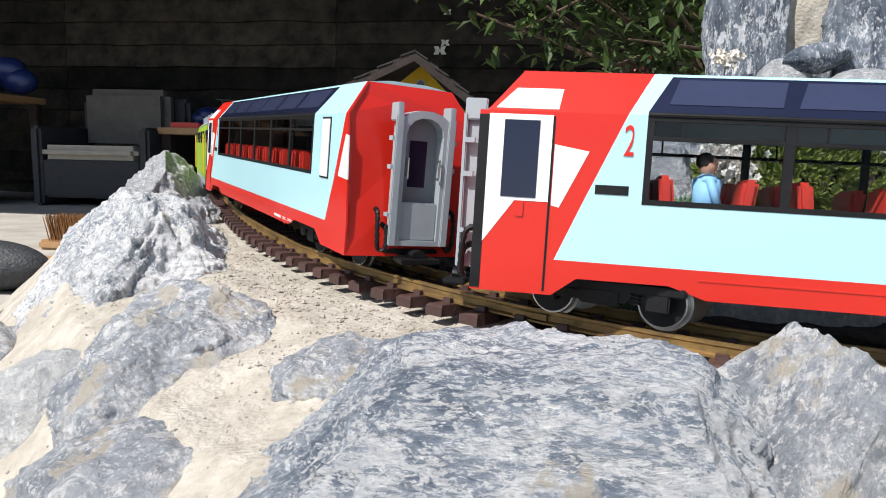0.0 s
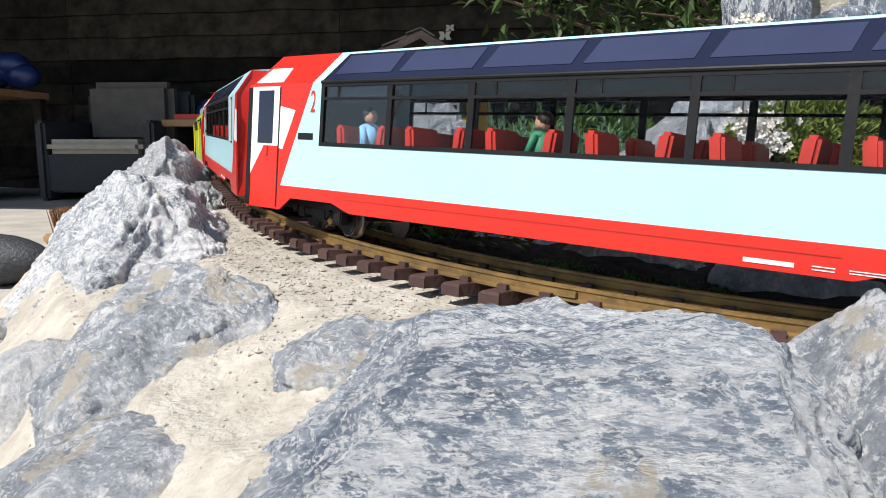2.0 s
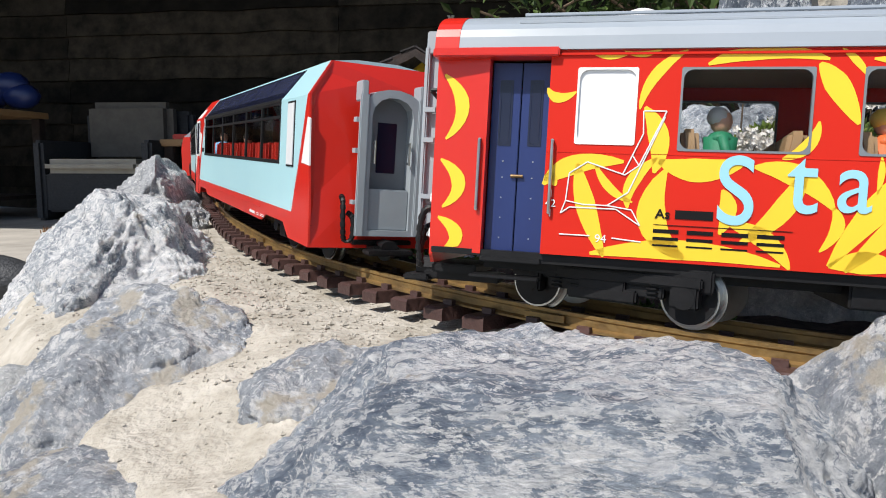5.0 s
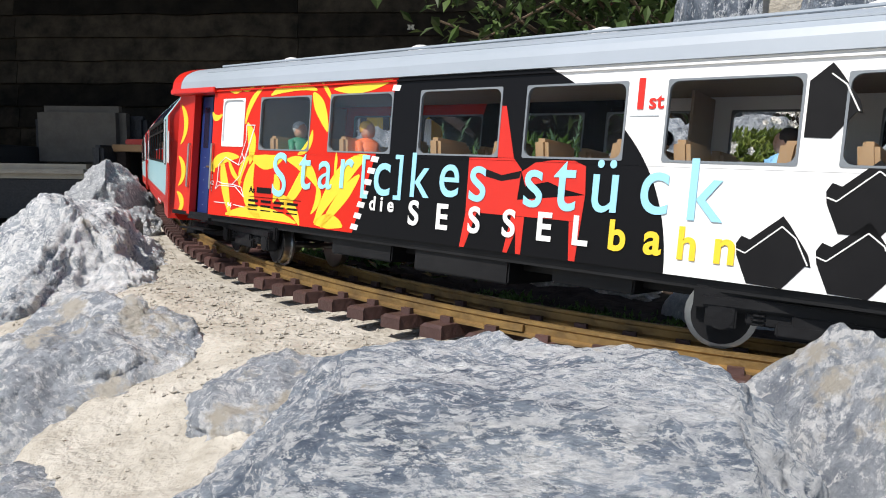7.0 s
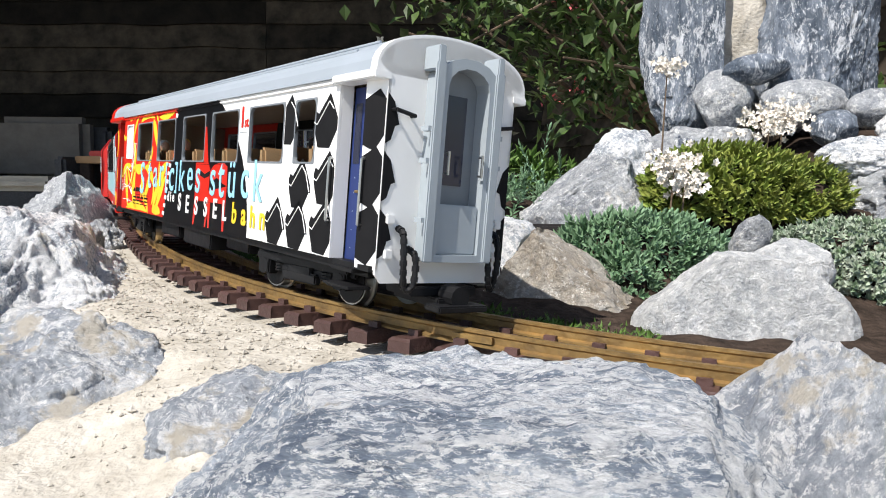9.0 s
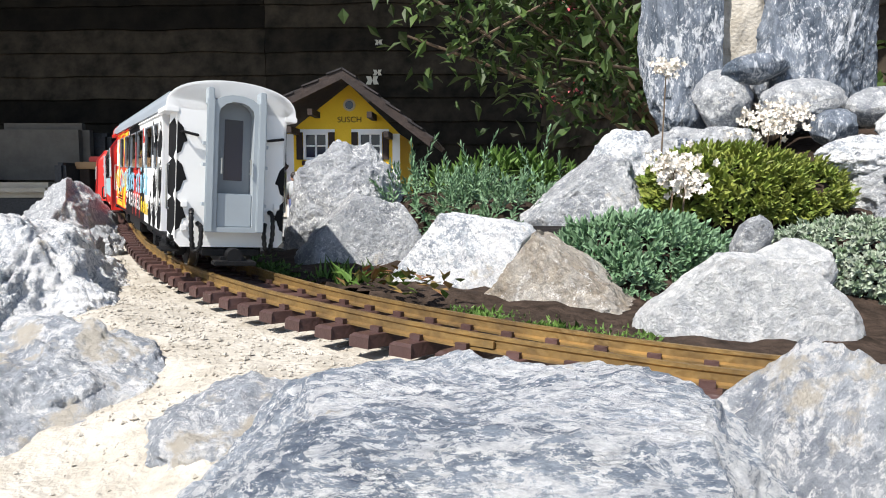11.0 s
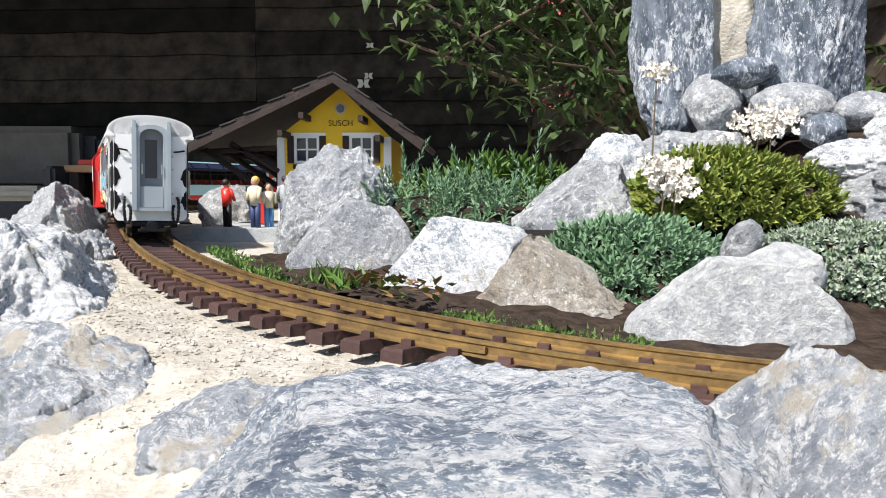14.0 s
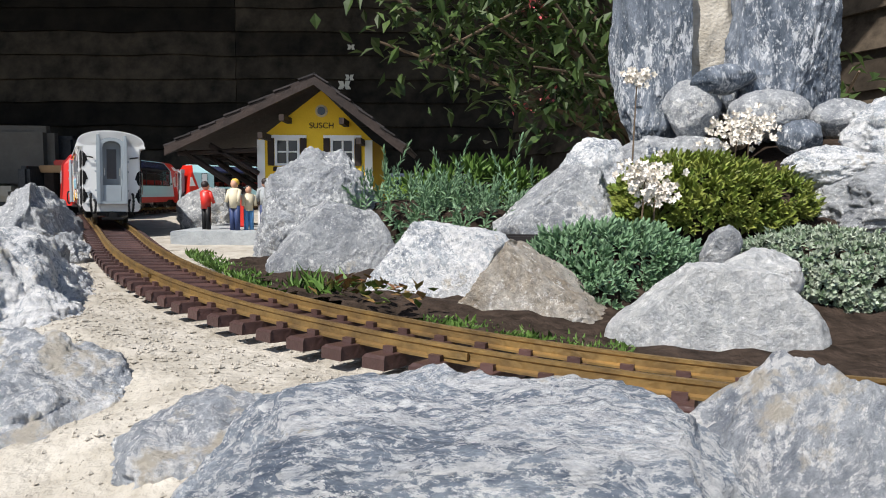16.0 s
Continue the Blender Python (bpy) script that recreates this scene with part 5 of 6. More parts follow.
def build_house():
    h = thing("station_house", "yellow model station house with dark slate roof and white corners", "model house")
    x0, x1, y0, y1 = -.306, -.110, 1.25, 1.50
    xm, zt, zl = -.196, .252, .168
    wins = [(-.277, -.234, .124, .171), (-.181, -.140, .124, .171)]
    bm = bmesh.new()
    xs = x0
    for a, b, c, d in wins:
        box(bm, xs, a, y0, y0 + .006, -.012, zl)
        box(bm, a, b, y0, y0 + .006, -.012, c)
        xs = b
    box(bm, xs, x1, y0, y0 + .006, -.012, zl)
    prism(bm, [(x0, zl), (wins[0][0], zl), (wins[0][0], wins[0][3]), (wins[0][1], wins[0][3]), (wins[0][1], zl), (wins[1][0], zl), (wins[1][0], wins[1][3]), (wins[1][1], wins[1][3]), (wins[1][1], zl), (x1, zl), (xm, zt)], y0, y0 + .006)
    part("gable_wall", bm, HOUSE_YELLOW, h)
    part("side_wall", boxes((x0, x0 + .006, y0 + .006, y1, -.012, zl)), CREAMWALL, h, "cream wall under the porch")
    part("side_wall", boxes((x1 - .006, x1, y0 + .006, y1, -.012, zl)), HOUSE_YELLOW, h)
    part("rear_wall", boxes((x0 + .006, x1 - .006, y1 - .006, y1, -.012, zl)), HOUSE_YELLOW, h)
    for a, b in ((x0 - .001, x0 + .012), (x1 - .012, x1 + .001)):
        part("corner_trim", boxes((a, b, y0 - .002, y0 - .0002, -.012, zl)), WHITE, h, "white corner strip")
    for a, b, c, d in wins:
        w = part("window_frame", boxes((a, a + .004, y0 - .002, y0 + .003, c, d), (b - .004, b, y0 - .002, y0 + .003, c, d), (a + .004, b - .004, y0 - .002, y0 + .003, d - .004, d), (a + .004, b - .004, y0 - .002, y0 + .003, c, c + .004), ((a + b) / 2 - .0015, (a + b) / 2 + .0015, y0, y0 + .003, c + .004, d - .004), (a + .004, b - .004, y0, y0 + .003, (c + d) / 2 - .001, (c + d) / 2 + .0015)), WHITE, h, "white barred window frame")
        part("pane", boxes((a + .002, b - .002, y0 + .003, y0 + .004, c + .002, d - .002)), NIGHT, w)
        for q, r in ((a - .012, a - .001), (b + .001, b + .012)):
            part("shutter", boxes((q, r, y0 - .003, y0 - .0003, c, d), bevel=.0005), DARKWOOD, h, "brown wooden shutter")
        part("lintel", boxes((a - .012, b + .012, y0 - .002, y0 - .0002, d, d + .005)), WHITE, h)
        part("window_box", boxes((a - .002, b + .002, y0 - .007, y0 - .0002, c - .010, c - .002), bevel=.001), DARKWOOD, h)
    bm = bmesh.new()
    rod(bm, (xm, y0 - .002, .217), (xm, y0 - .0001, .217), .0105, 20)
    part("round_window_frame", bm, CREAMWALL, h)
    part("round_window", rod(bmesh.new(), (xm, y0 - .003, .217), (xm, y0 - .0019, .217), .007, 20), NIGHT, h)
    c = bpy.data.curves.new("name_board", 'FONT')
    c.body, c.size, c.align_x, c.align_y, c.extrude = "SUSCH", .014, 'CENTER', 'CENTER', .0004
    tmp = bpy.data.objects.new("name_board", c)
    me = bpy.data.meshes.new_from_object(tmp)
    bpy.data.objects.remove(tmp)
    me.transform(Matrix(((1, 0, 0, xm), (0, 0, -1, y0 - .0008), (0, 1, 0, .192), (0, 0, 0, 1))))
    me.materials.append(DARKWOOD)
    ob = new("name_lettering", me)
    ob.parent = h
    for (xa, za), nm in (((-.440, .146), "roof_slab"), ((-.052, .150), "roof_slab")):
        d = Vector((xa - xm, 0, za - .262))
        n = Vector((-d.z, 0, d.x)).normalized()
        if n.z < 0:
            n = -n
        slab = part(nm, prism(bmesh.new(), [(xm, .262), (xa, za), (xa + n.x * .006, za + n.z * .006), (xm, .269)], 1.185, 1.54), DARKWOOD, h, "dark roof boarding")
        rows = int(d.length / .022)
        rnd = random.Random(7)
        q = d.normalized()
        me = bpy.data.meshes.new("slate")
        bm = boxes((-.0145, .0145, 0, .0232, 0, .0026))
        bm.to_mesh(me)
        bm.free()
        me.materials.append(SLATE)
        for r in range(rows):
            for k in range(15):
                p = Vector((xm, 0, .2685)) + d * ((r + .55) / rows)
                c = Vector((p.x, 1.183 + k * .0242 + (r % 2) * .008, p.z)) + n * rnd.uniform(0, .0010)
                ax = (q + n * .10).normalized()
                up = Vector((0, 1, 0)).cross(ax) * -1
                shared("slate", me, slab, Matrix.Translation(c) @ Matrix((ax, Vector((0, 1, 0)), -up if up.z < 0 else up)).transposed().to_4x4())
        part("barge_board", prism(bmesh.new(), [(xm, .251), (xa, za - .009), (xa, za + .002), (xm, .263)], 1.180, 1.186), DARKWOOD, h)
    for f in (.3, .62):
        for sx, xa in ((-1, -.306), (1, -.110)):
            xx = xm + (xa - xm) * (f + .2)
            zz = .252 - (.09 if sx < 0 else .1) * (f + .2)
            part("rafter_end", boxes((xx - .004, xx + .004, 1.19, 1.25, zz - .012, zz - .002)), DARKWOOD, h)
    for yy in (1.24, 1.36, 1.48):
        part("porch_bracket", rod(bmesh.new(), (-.300, yy, .060), (-.430, yy, .146), .0055, 6), DARKWOOD, h)
        part("porch_brace", rod(bmesh.new(), (-.303, yy, .110), (-.385, yy, .158), .0045, 6), DARKWOOD, h)
        part("porch_beam", rod(bmesh.new(), (-.440, yy, .143), (-.306, yy, .150), .0045, 6), DARKWOOD, h)
    return h


CREAMWALL = material("cream_render", (0.55, 0.47, 0.33), 0.8, 0, (0.48, 0.40, 0.27), 30, 0.2, 300)
build_house()
tagged(part("station_platform", boxes((-.392, -.262, 1.075, 1.36, -.015, .020), bevel=.0015), CONCRETE), "pale grey concrete block platform", "platform")
tagged(part("post_box", boxes((-.336, -.316, 1.20, 1.22, .020, .066), bevel=.002), REDPLASTIC), "small red box on the platform", "box")
STAND = [("standing painted figurine in red coat with a white bag", REDPLASTIC, BLACK, HAIR_DARK, -.356, 1.13, .076, 60), ("standing painted figurine in cream jacket and blue trousers", CLOTH_CREAM, CLOTH_NAVY, HAIR_FAIR, -.305, 1.11, .080, -110), ("standing painted figurine in pale top and blue shorts", CLOTH_CREAM, CLOTH_BLUE, HAIR_DARK, -.288, 1.125, .070, -60), ("standing painted figurine with a grey rucksack", CONCRETE, CLOTH_NAVY, HAIR_DARK, -.271, 1.16, .082, 120)]
for lab, top, low, hair, x, y, hh, yaw in STAND:
    tagged(doll(lab, "", top, "", low, hair, hh)).matrix_basis = pose(x, y, .020, 0, 0, yaw)

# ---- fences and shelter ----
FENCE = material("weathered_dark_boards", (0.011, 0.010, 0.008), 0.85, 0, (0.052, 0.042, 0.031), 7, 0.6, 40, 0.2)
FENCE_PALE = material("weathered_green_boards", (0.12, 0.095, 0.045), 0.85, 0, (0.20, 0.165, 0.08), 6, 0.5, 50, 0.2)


def varied(m, low=0.45, span=1.3):
    """Lets each piece differ a little in tone."""
    nt = m.node_tree
    o = nt.nodes.new("ShaderNodeObjectInfo")
    k = nt.nodes.new("ShaderNodeMath")
    k.operation, k.inputs[1].default_value, k.inputs[2].default_value = 'MULTIPLY_ADD', span, low
    hs = nt.nodes.new("ShaderNodeHueSaturation")
    nt.links.new(o.outputs["Random"], k.inputs[0])
    nt.links.new(k.outputs[0], hs.inputs["Value"])
    nt.links.new(nt.nodes["Color Ramp"].outputs["Color"], hs.inputs["Color"])
    nt.links.new(hs.outputs["Color"], nt.nodes["Principled BSDF"].inputs["Base Color"])


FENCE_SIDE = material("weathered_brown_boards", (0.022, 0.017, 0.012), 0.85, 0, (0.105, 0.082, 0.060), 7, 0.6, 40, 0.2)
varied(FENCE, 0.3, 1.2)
varied(FENCE_PALE, 0.7, 0.6)
varied(FENCE_SIDE, 0.5, 1.0)
varied(SLEEPER, 0.75, 0.5)
varied(SLATE, 0.6, 0.9)


def fence(name, p, q, z0, z1, board, mat, label, seed):
    f = thing(name, label, "fence")
    rnd = random.Random(seed)
    p, q = Vector((*p, 0)), Vector((*q, 0))
    d = (q - p)
    ln = d.length
    f.matrix_basis = Matrix.Translation(p) @ pose(0, 0, 0, 0, 0, math.degrees(math.atan2(d.y, d.x)))
    z = z0
    while z < z1:
        x = 0.0
        while x < ln - .01:
            w = min(ln - x, 1.8)
            bm = bmesh.new()
            n = 14
            lo, hi = [], []
            for k in range(n + 1):
                xx = x + w * k / n
                lo.append((xx, z + .012 * noise.noise(Vector((xx * 3, z * 7, seed)))))
                hi.append((xx, z + board + .018 * noise.noise(Vector((xx * 3, z * 7 + 3, seed)))))
            prism(bm, lo + hi[::-1], 0, .02)
            tilt = -.030
            for v in bm.verts:
                v.co.y += tilt * (v.co.z - z) / board
            part("board", bm, mat, f)
            x += w + .004
        z += board * .86
    k = 0.0
    while k <= ln:
        part("post", boxes((k - .035, k + .035, -.055, -.005, z0, z1 + .05), bevel=.004), mat, f)
        k += 1.8
    return f


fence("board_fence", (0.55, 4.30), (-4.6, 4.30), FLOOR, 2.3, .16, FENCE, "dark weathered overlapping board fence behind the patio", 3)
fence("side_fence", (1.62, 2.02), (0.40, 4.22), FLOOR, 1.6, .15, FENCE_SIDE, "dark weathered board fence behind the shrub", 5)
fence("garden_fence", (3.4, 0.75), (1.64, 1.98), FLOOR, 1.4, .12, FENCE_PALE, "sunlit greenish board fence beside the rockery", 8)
# roof out of view, sized so that its shadow covers the back fence
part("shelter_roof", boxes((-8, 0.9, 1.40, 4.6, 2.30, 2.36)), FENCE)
tagged(bpy.data.objects["shelter_roof"], "unseen roof placed to shade the patio", "roof", kind="structure")
# added wall, never in view, blocks skylight from the west
tagged(part("wall_west", boxes((-4.75, -4.65, 1.8, 4.5, FLOOR, 2.3)), FENCE), "unseen side wall added to keep skylight off the patio", "wall", kind="structure")

# ---- patio things ----
RATTAN = material("dark_wicker", (0.020, 0.022, 0.026), 0.6, 0, (0.045, 0.048, 0.055), 90, 0.9, 160)
CUSHION = material("beige_cushion", (0.34, 0.31, 0.26), 0.9, 0, (0.40, 0.37, 0.31), 12, 0.3, 90)
CUSHION_DARK = material("grey_brown_cushion", (0.10, 0.09, 0.08), 0.9, 0, (0.13, 0.12, 0.105), 12, 0.3, 90)
PINE = material("pale_wood", (0.32, 0.18, 0.08), 0.6, 0, (0.40, 0.24, 0.11), 14, 0.2, 60)
BRISTLE = material("brown_bristle", (0.18, 0.08, 0.025), 0.8, 0, (0.28, 0.13, 0.045), 60, 0.5, 200)


def build_armchair():
    c = thing("wicker_armchair", "dark wicker garden armchair with beige seat and grey back cushion", "armchair")
    part("seat_base", boxes((-.33, .33, -.32, .30, .06, .33), bevel=.015), RATTAN, c)
    for sx in (-1, 1):
        part("armrest", boxes((*sorted((sx * .33, sx * .40)), -.34, .32, .0, .56), bevel=.02), RATTAN, c)
    part("backrest", boxes((-.40, .40, .26, .36, .0, .80), bevel=.03), RATTAN, c)
    part("seat_cushion", boxes((-.325, .325, -.36, .24, .33, .43), bevel=.035), CUSHION, c, "beige seat cushion")
    b = part("back_cushion", boxes((-.31, .31, .12, .27, .40, .86), bevel=.05), CUSHION_DARK, c, "grey-brown back cushion")
    for k in range(13):
        part("weave_band", boxes((-.325, .325, -.3265, -.3205, .075 + k * .0195, .088 + k * .0195), bevel=.002), RATTAN, c)
    c.matrix_basis = pose(-2.30, 3.62, FLOOR, 0, 0, 3)
    c.scale = (0.80, 0.80, 0.74)


build_armchair()


def build_table(x, y, w, d, h, label):
    t = thing("side_table", label, "table")
    part("tabletop", boxes((-w / 2, w / 2, -d / 2, d / 2, h - .035, h), bevel=.004), PINE, t)
    for sx in (-1, 1):
        for sy in (-1, 1):
            part("leg", boxes((sx * (w / 2 - .04) - .025, sx * (w / 2 - .04) + .025, sy * (d / 2 - .04) - .025, sy * (d / 2 - .04) + .025, 0, h - .035), bevel=.003), DARKWOOD, t)
    part("shelf", boxes((-w / 2 + .03, w / 2 - .03, -d / 2 + .03, d / 2 - .03, .10, .12)), DARKWOOD, t)
    t.matrix_basis = pose(x, y, FLOOR)
    return t


build_table(-1.80, 3.7, .36, .45, .42, "small brown wooden side table beside the armchair")
build_table(-3.12, 3.45, .62, .6, .58, "wooden workbench with a pale top")
POT = material("terracotta_pot", (0.16, 0.06, 0.035), 0.85, 0, (0.20, 0.08, 0.05), 20, 0.2)
bm = rod(bmesh.new(), (-1.68, 3.68, FLOOR + .42), (-1.68, 3.68, FLOOR + .50), .045, 16, .06)
tagged(part("flower_pot", bm, POT), "brown terracotta pot on the side table", "pot")
tagged(part("red_tray", boxes((-1.95, -1.78, 3.55, 3.68, FLOOR + .42, FLOOR + .45), bevel=.006), REDPLASTIC), "red plastic tray on the side table", "tray")
bm = bmesh.new()
for k in range(9):
    ball(bm, (-1.86 + .03 * (k % 3) - .02, 3.80 + .03 * (k // 3), FLOOR + .48 + .02 * (k % 2)), .06, 1.1, 1, .8)
tagged(part("cloth_bundle", bm, NAVY, smooth=True), "dark blue cloth bundle on the side table", "cloth")
tagged(part("small_carton", boxes((-3.00, -2.90, 3.22, 3.30, FLOOR + .58, FLOOR + .66), bevel=.003), WHITE), "small white carton on the workbench", "carton")
tagged(part("red_carton", boxes((-3.16, -3.03, 3.30, 3.38, FLOOR + .58, FLOOR + .68), bevel=.003), REDPLASTIC), "red box on the workbench", "carton")
bm = bmesh.new()
for k in range(7):
    ball(bm, (-3.2 + .06 * k, 3.58, FLOOR + .66 + .03 * (k % 3)), .09, 1.2, .8, .8)
tagged(part("tarpaulin", bm, NAVY, smooth=True), "crumpled dark blue tarpaulin on the workbench", "tarpaulin", kind="stuff")
BOTTLE = material("dark_bottle", (0.012, 0.010, 0.008), 0.15)
for k in range(4):
    b = thing("bottle", "dark bottle with white label under the workbench", "bottle", "bottles under the workbench", pose(-3.14 + .09 * k, 3.28, FLOOR + .0))
    bm = rod(bmesh.new(), (0, 0, 0), (0, 0, .17), .034, 14)
    rod(bm, (0, 0, .17), (0, 0, .21), .034, 14, .012)
    rod(bm, (0, 0, .21), (0, 0, .27), .012, 12)
    part("glass_body", bm, BOTTLE, b)
    part("paper_label", rod(bmesh.new(), (0, 0, .03), (0, 0, .10), .0346, 14), WHITE, b)
broom = thing("broom_head", "brown bristle broom head lying on the paving", "broom", m=pose(-1.36, 1.93, FLOOR + .105, 0, 0, 0))
part("wooden_back", boxes((-.12, .12, -.035, .035, -.105, -.075), bevel=.008), PINE, broom)
bm = bmesh.new()
rnd = random.Random(4)
for k in range(420):
    x, y = rnd.uniform(-.085, .085), rnd.uniform(-.03, .03)
    rod(bm, (x, y, -.075), (x * 1.12 + rnd.uniform(-.008, .008), y * 1.3 + rnd.uniform(-.008, .008), rnd.uniform(-.008, .006)), .0022, 4, .001)
part("bristles", bm, BRISTLE, broom, "stiff brown bristles")
tagged(part("plank", boxes((-1.75, -1.15, 1.60, 1.68, FLOOR, FLOOR + .02), bevel=.003), PINE), "pale plank lying on the paving", "plank")
tagged(part("grey_bag", ball(bmesh.new(), (-1.16, 1.32, FLOOR + .055), .075, 2.0, .9, .75, 20), RATTAN, smooth=True), "dark grey stuffed bag on the paving", "bag")

# ---- plants ----


def leaf_material(name, a, b, scale=60):
    m = material(name, a, 0.55, 0, b, scale, 0, spec=0.3)
    nt = m.node_tree
    nt.nodes["Principled BSDF"].inputs["Subsurface Weight"].default_value = 0.0
    g = nt.nodes.new("ShaderNodeNewGeometry")
    hs = nt.nodes.new("ShaderNodeHueSaturation")
    ml = nt.nodes.new("ShaderNodeMath")
    ml.operation, ml.inputs[1].default_value = 'MULTIPLY_ADD', 0.7
    ml.inputs[2].default_value = 0.65
    nt.links.new(g.outputs["Random Per Island"], ml.inputs[0])
    nt.links.new(ml.outputs[0], hs.inputs["Value"])
    src = nt.nodes["Color Ramp"].outputs["Color"]
    nt.links.new(src, hs.inputs["Color"])
    nt.links.new(hs.outputs["Color"], nt.nodes["Principled BSDF"].inputs["Base Color"])
    return m


LEAF_BLUE = leaf_material("blue_green_sedum", (0.11, 0.20, 0.095), (0.20, 0.31, 0.19))
LEAF_LIME = leaf_material("yellow_green_succulent", (0.12, 0.185, 0.03), (0.25, 0.27, 0.06))
LEAF_SILVER = leaf_material("silver_cushion_leaves", (0.10, 0.17, 0.08), (0.46, 0.50, 0.42), 110)
LEAF_DARK = leaf_material("shrub_leaves", (0.020, 0.045, 0.009), (0.060, 0.095, 0.022), 8)
LEAF_GRASS = leaf_material("grass_blades", (0.055, 0.115, 0.02), (0.10, 0.17, 0.035))
LEAF_RUST = leaf_material("rusty_leaves", (0.24, 0.08, 0.045), (0.14, 0.17, 0.04), 50)
PETAL = leaf_material("cream_flowers", (0.74, 0.66, 0.56), (0.84, 0.80, 0.74), 90)
PINK = leaf_material("pink_flowers", (0.55, 0.08, 0.09), (0.60, 0.16, 0.16), 90)
TWIG = material("brown_twig", (0.10, 0.07, 0.045), 0.8, 0, (0.16, 0.11, 0.07), 60)


class Leaves:
    """Collects many small leaves and makes one mesh of them."""

    def __init__(self, seed):
        self.v, self.f, self.r = [], [], random.Random(seed)

    def leaf(self, p, d, up, ln, w, fold=0.25):
        d = d.normalized()
        s = d.cross(up)
        s = s.normalized() if s.length > 1e-5 else d.orthogonal().normalized()
        n = s.cross(d)
        k = len(self.v)
        self.v += [p, p + d * ln * .45 + s * w + n * ln * fold * .3, p + d * ln * .5 + n * -ln * .02, p + d * ln * .45 - s * w + n * ln * fold * .3, p + d * ln - n * ln * fold * .3]
        self.f += [(k, k + 1, k + 2), (k, k + 2, k + 3), (k + 1, k + 4, k + 2), (k + 3, k + 2, k + 4)]

    def sprig(self, p, axis, ln, n, leaf, w):
        axis = axis.normalized()
        o = axis.orthogonal().normalized()
        for k in range(n):
            a = k * 2.4 + self.r.uniform(-.3, .3)
            side = (Matrix.Rotation(a, 3, axis) @ o)
            f = k / max(1, n - 1)
            self.leaf(p + axis * ln * f, side * (1.1 - .8 * f) + axis * (.35 + f), axis, leaf * self.r.uniform(.75, 1.2), w)

    def mesh(self, name, mat, parent=None, label=""):
        me = bpy.data.meshes.new(name)
        me.from_pydata([tuple(v) for v in self.v], [], self.f)
        me.materials.append(mat)
        ob = new(name, me)
        ob.parent = parent
        if label:
            ob["label"] = label
        return ob


def cushion(name, label, c, r, count, sprig, leaves, leaf, w, mat, seed, bare=0.0):
    """A low dome of many sprigs."""
    L = Leaves(seed)
    rnd = L.r
    for k in range(count):
        z = rnd.uniform(-0.3, 1.0)
        a = rnd.uniform(0, 2 * math.pi)
        h = math.sqrt(1 - z * z)
        n = Vector((h * math.cos(a), h * math.sin(a), z))
        lump = 1 + .14 * noise.noise(n * 3 + Vector((seed, 0, 0)))
        if noise.noise(n * 4 + Vector((0, seed, 0))) < -.6 + bare:
            continue
        p = Vector(c) + Vector((n.x * r[0], n.y * r[1], n.z * r[2])) * lump * rnd.uniform(.84, 1.0)
        d = (n + Vector((rnd.uniform(-.4, .4), rnd.uniform(-.4, .4), rnd.uniform(0, .7)))).normalized()
        L.sprig(p, d, sprig * rnd.uniform(.6, 1.3), leaves, leaf, w)
    ob = thing(name, label, "plant")
    L.mesh("foliage", mat, ob)
    # a soil-dark ball fills the dome, painted-in shade between the sprigs
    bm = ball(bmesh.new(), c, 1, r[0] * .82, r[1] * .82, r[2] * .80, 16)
    part("inner_growth", bm, SOIL, ob, "dark core standing in for shade among the sprigs", smooth=True)
    return ob


cushion("sedum_cushion", "dense blue-green sedum cushion among the stones", (0.176, 0.695, -0.006), (0.086, 0.064, 0.048), 1100, .010, 9, .0085, .0019, LEAF_BLUE, 1)
cushion("silver_cushion", "low silvery white-flecked cushion plant", (0.362, 0.670, -0.004), (0.096, 0.080, 0.050), 2200, .004, 7, .0058, .0019, LEAF_SILVER, 2)
cushion("succulent_mat", "yellow-green succulent mat below the crag", (0.310, 0.855, 0.060), (0.096, 0.080, 0.054), 1200, .010, 8, .0105, .0026, LEAF_LIME, 3, .15)
cushion("succulent_mat", "yellow-green succulent patch beside the grey stones", (0.392, 0.850, 0.062), (0.040, 0.05, 0.036), 260, .010, 8, .010, .0025, LEAF_LIME, 13, .15)
cushion("spruce_stonecrop", "loose blue-green stonecrop shoots beside the house", (-0.035, 0.965, 0.030), (0.11, 0.07, 0.050), 260, .030, 16, .011, .0016, LEAF_BLUE, 4, .2)
cushion("spruce_stonecrop", "loose blue-green stonecrop shoots among the stones", (0.055, 0.930, 0.030), (0.08, 0.06, 0.042), 190, .024, 14, .010, .0016, LEAF_BLUE, 5, .2)
cushion("leafy_plant", "bright green leafy plant behind the stonecrop", (0.075, 1.12, 0.050), (0.12, 0.06, 0.055), 170, .020, 8, .022, .004, LEAF_GRASS, 6, .2)
cushion("sedum_cushion", "small blue-green sedum tuft beside the pale stone", (0.150, 0.610, -0.010), (0.022, 0.018, 0.024), 90, .008, 8, .008, .0018, LEAF_BLUE, 7)


def tall_sprigs(name, label, rows, mat, seed):
    L = Leaves(seed)
    for x, y, z, h, tx in rows:
        L.sprig(Vector((x, y, z)), Vector((tx, -.1, 1)), h, 30, .012, .0016)
    ob = thing(name, label, "plant")
    L.mesh("foliage", mat, ob)


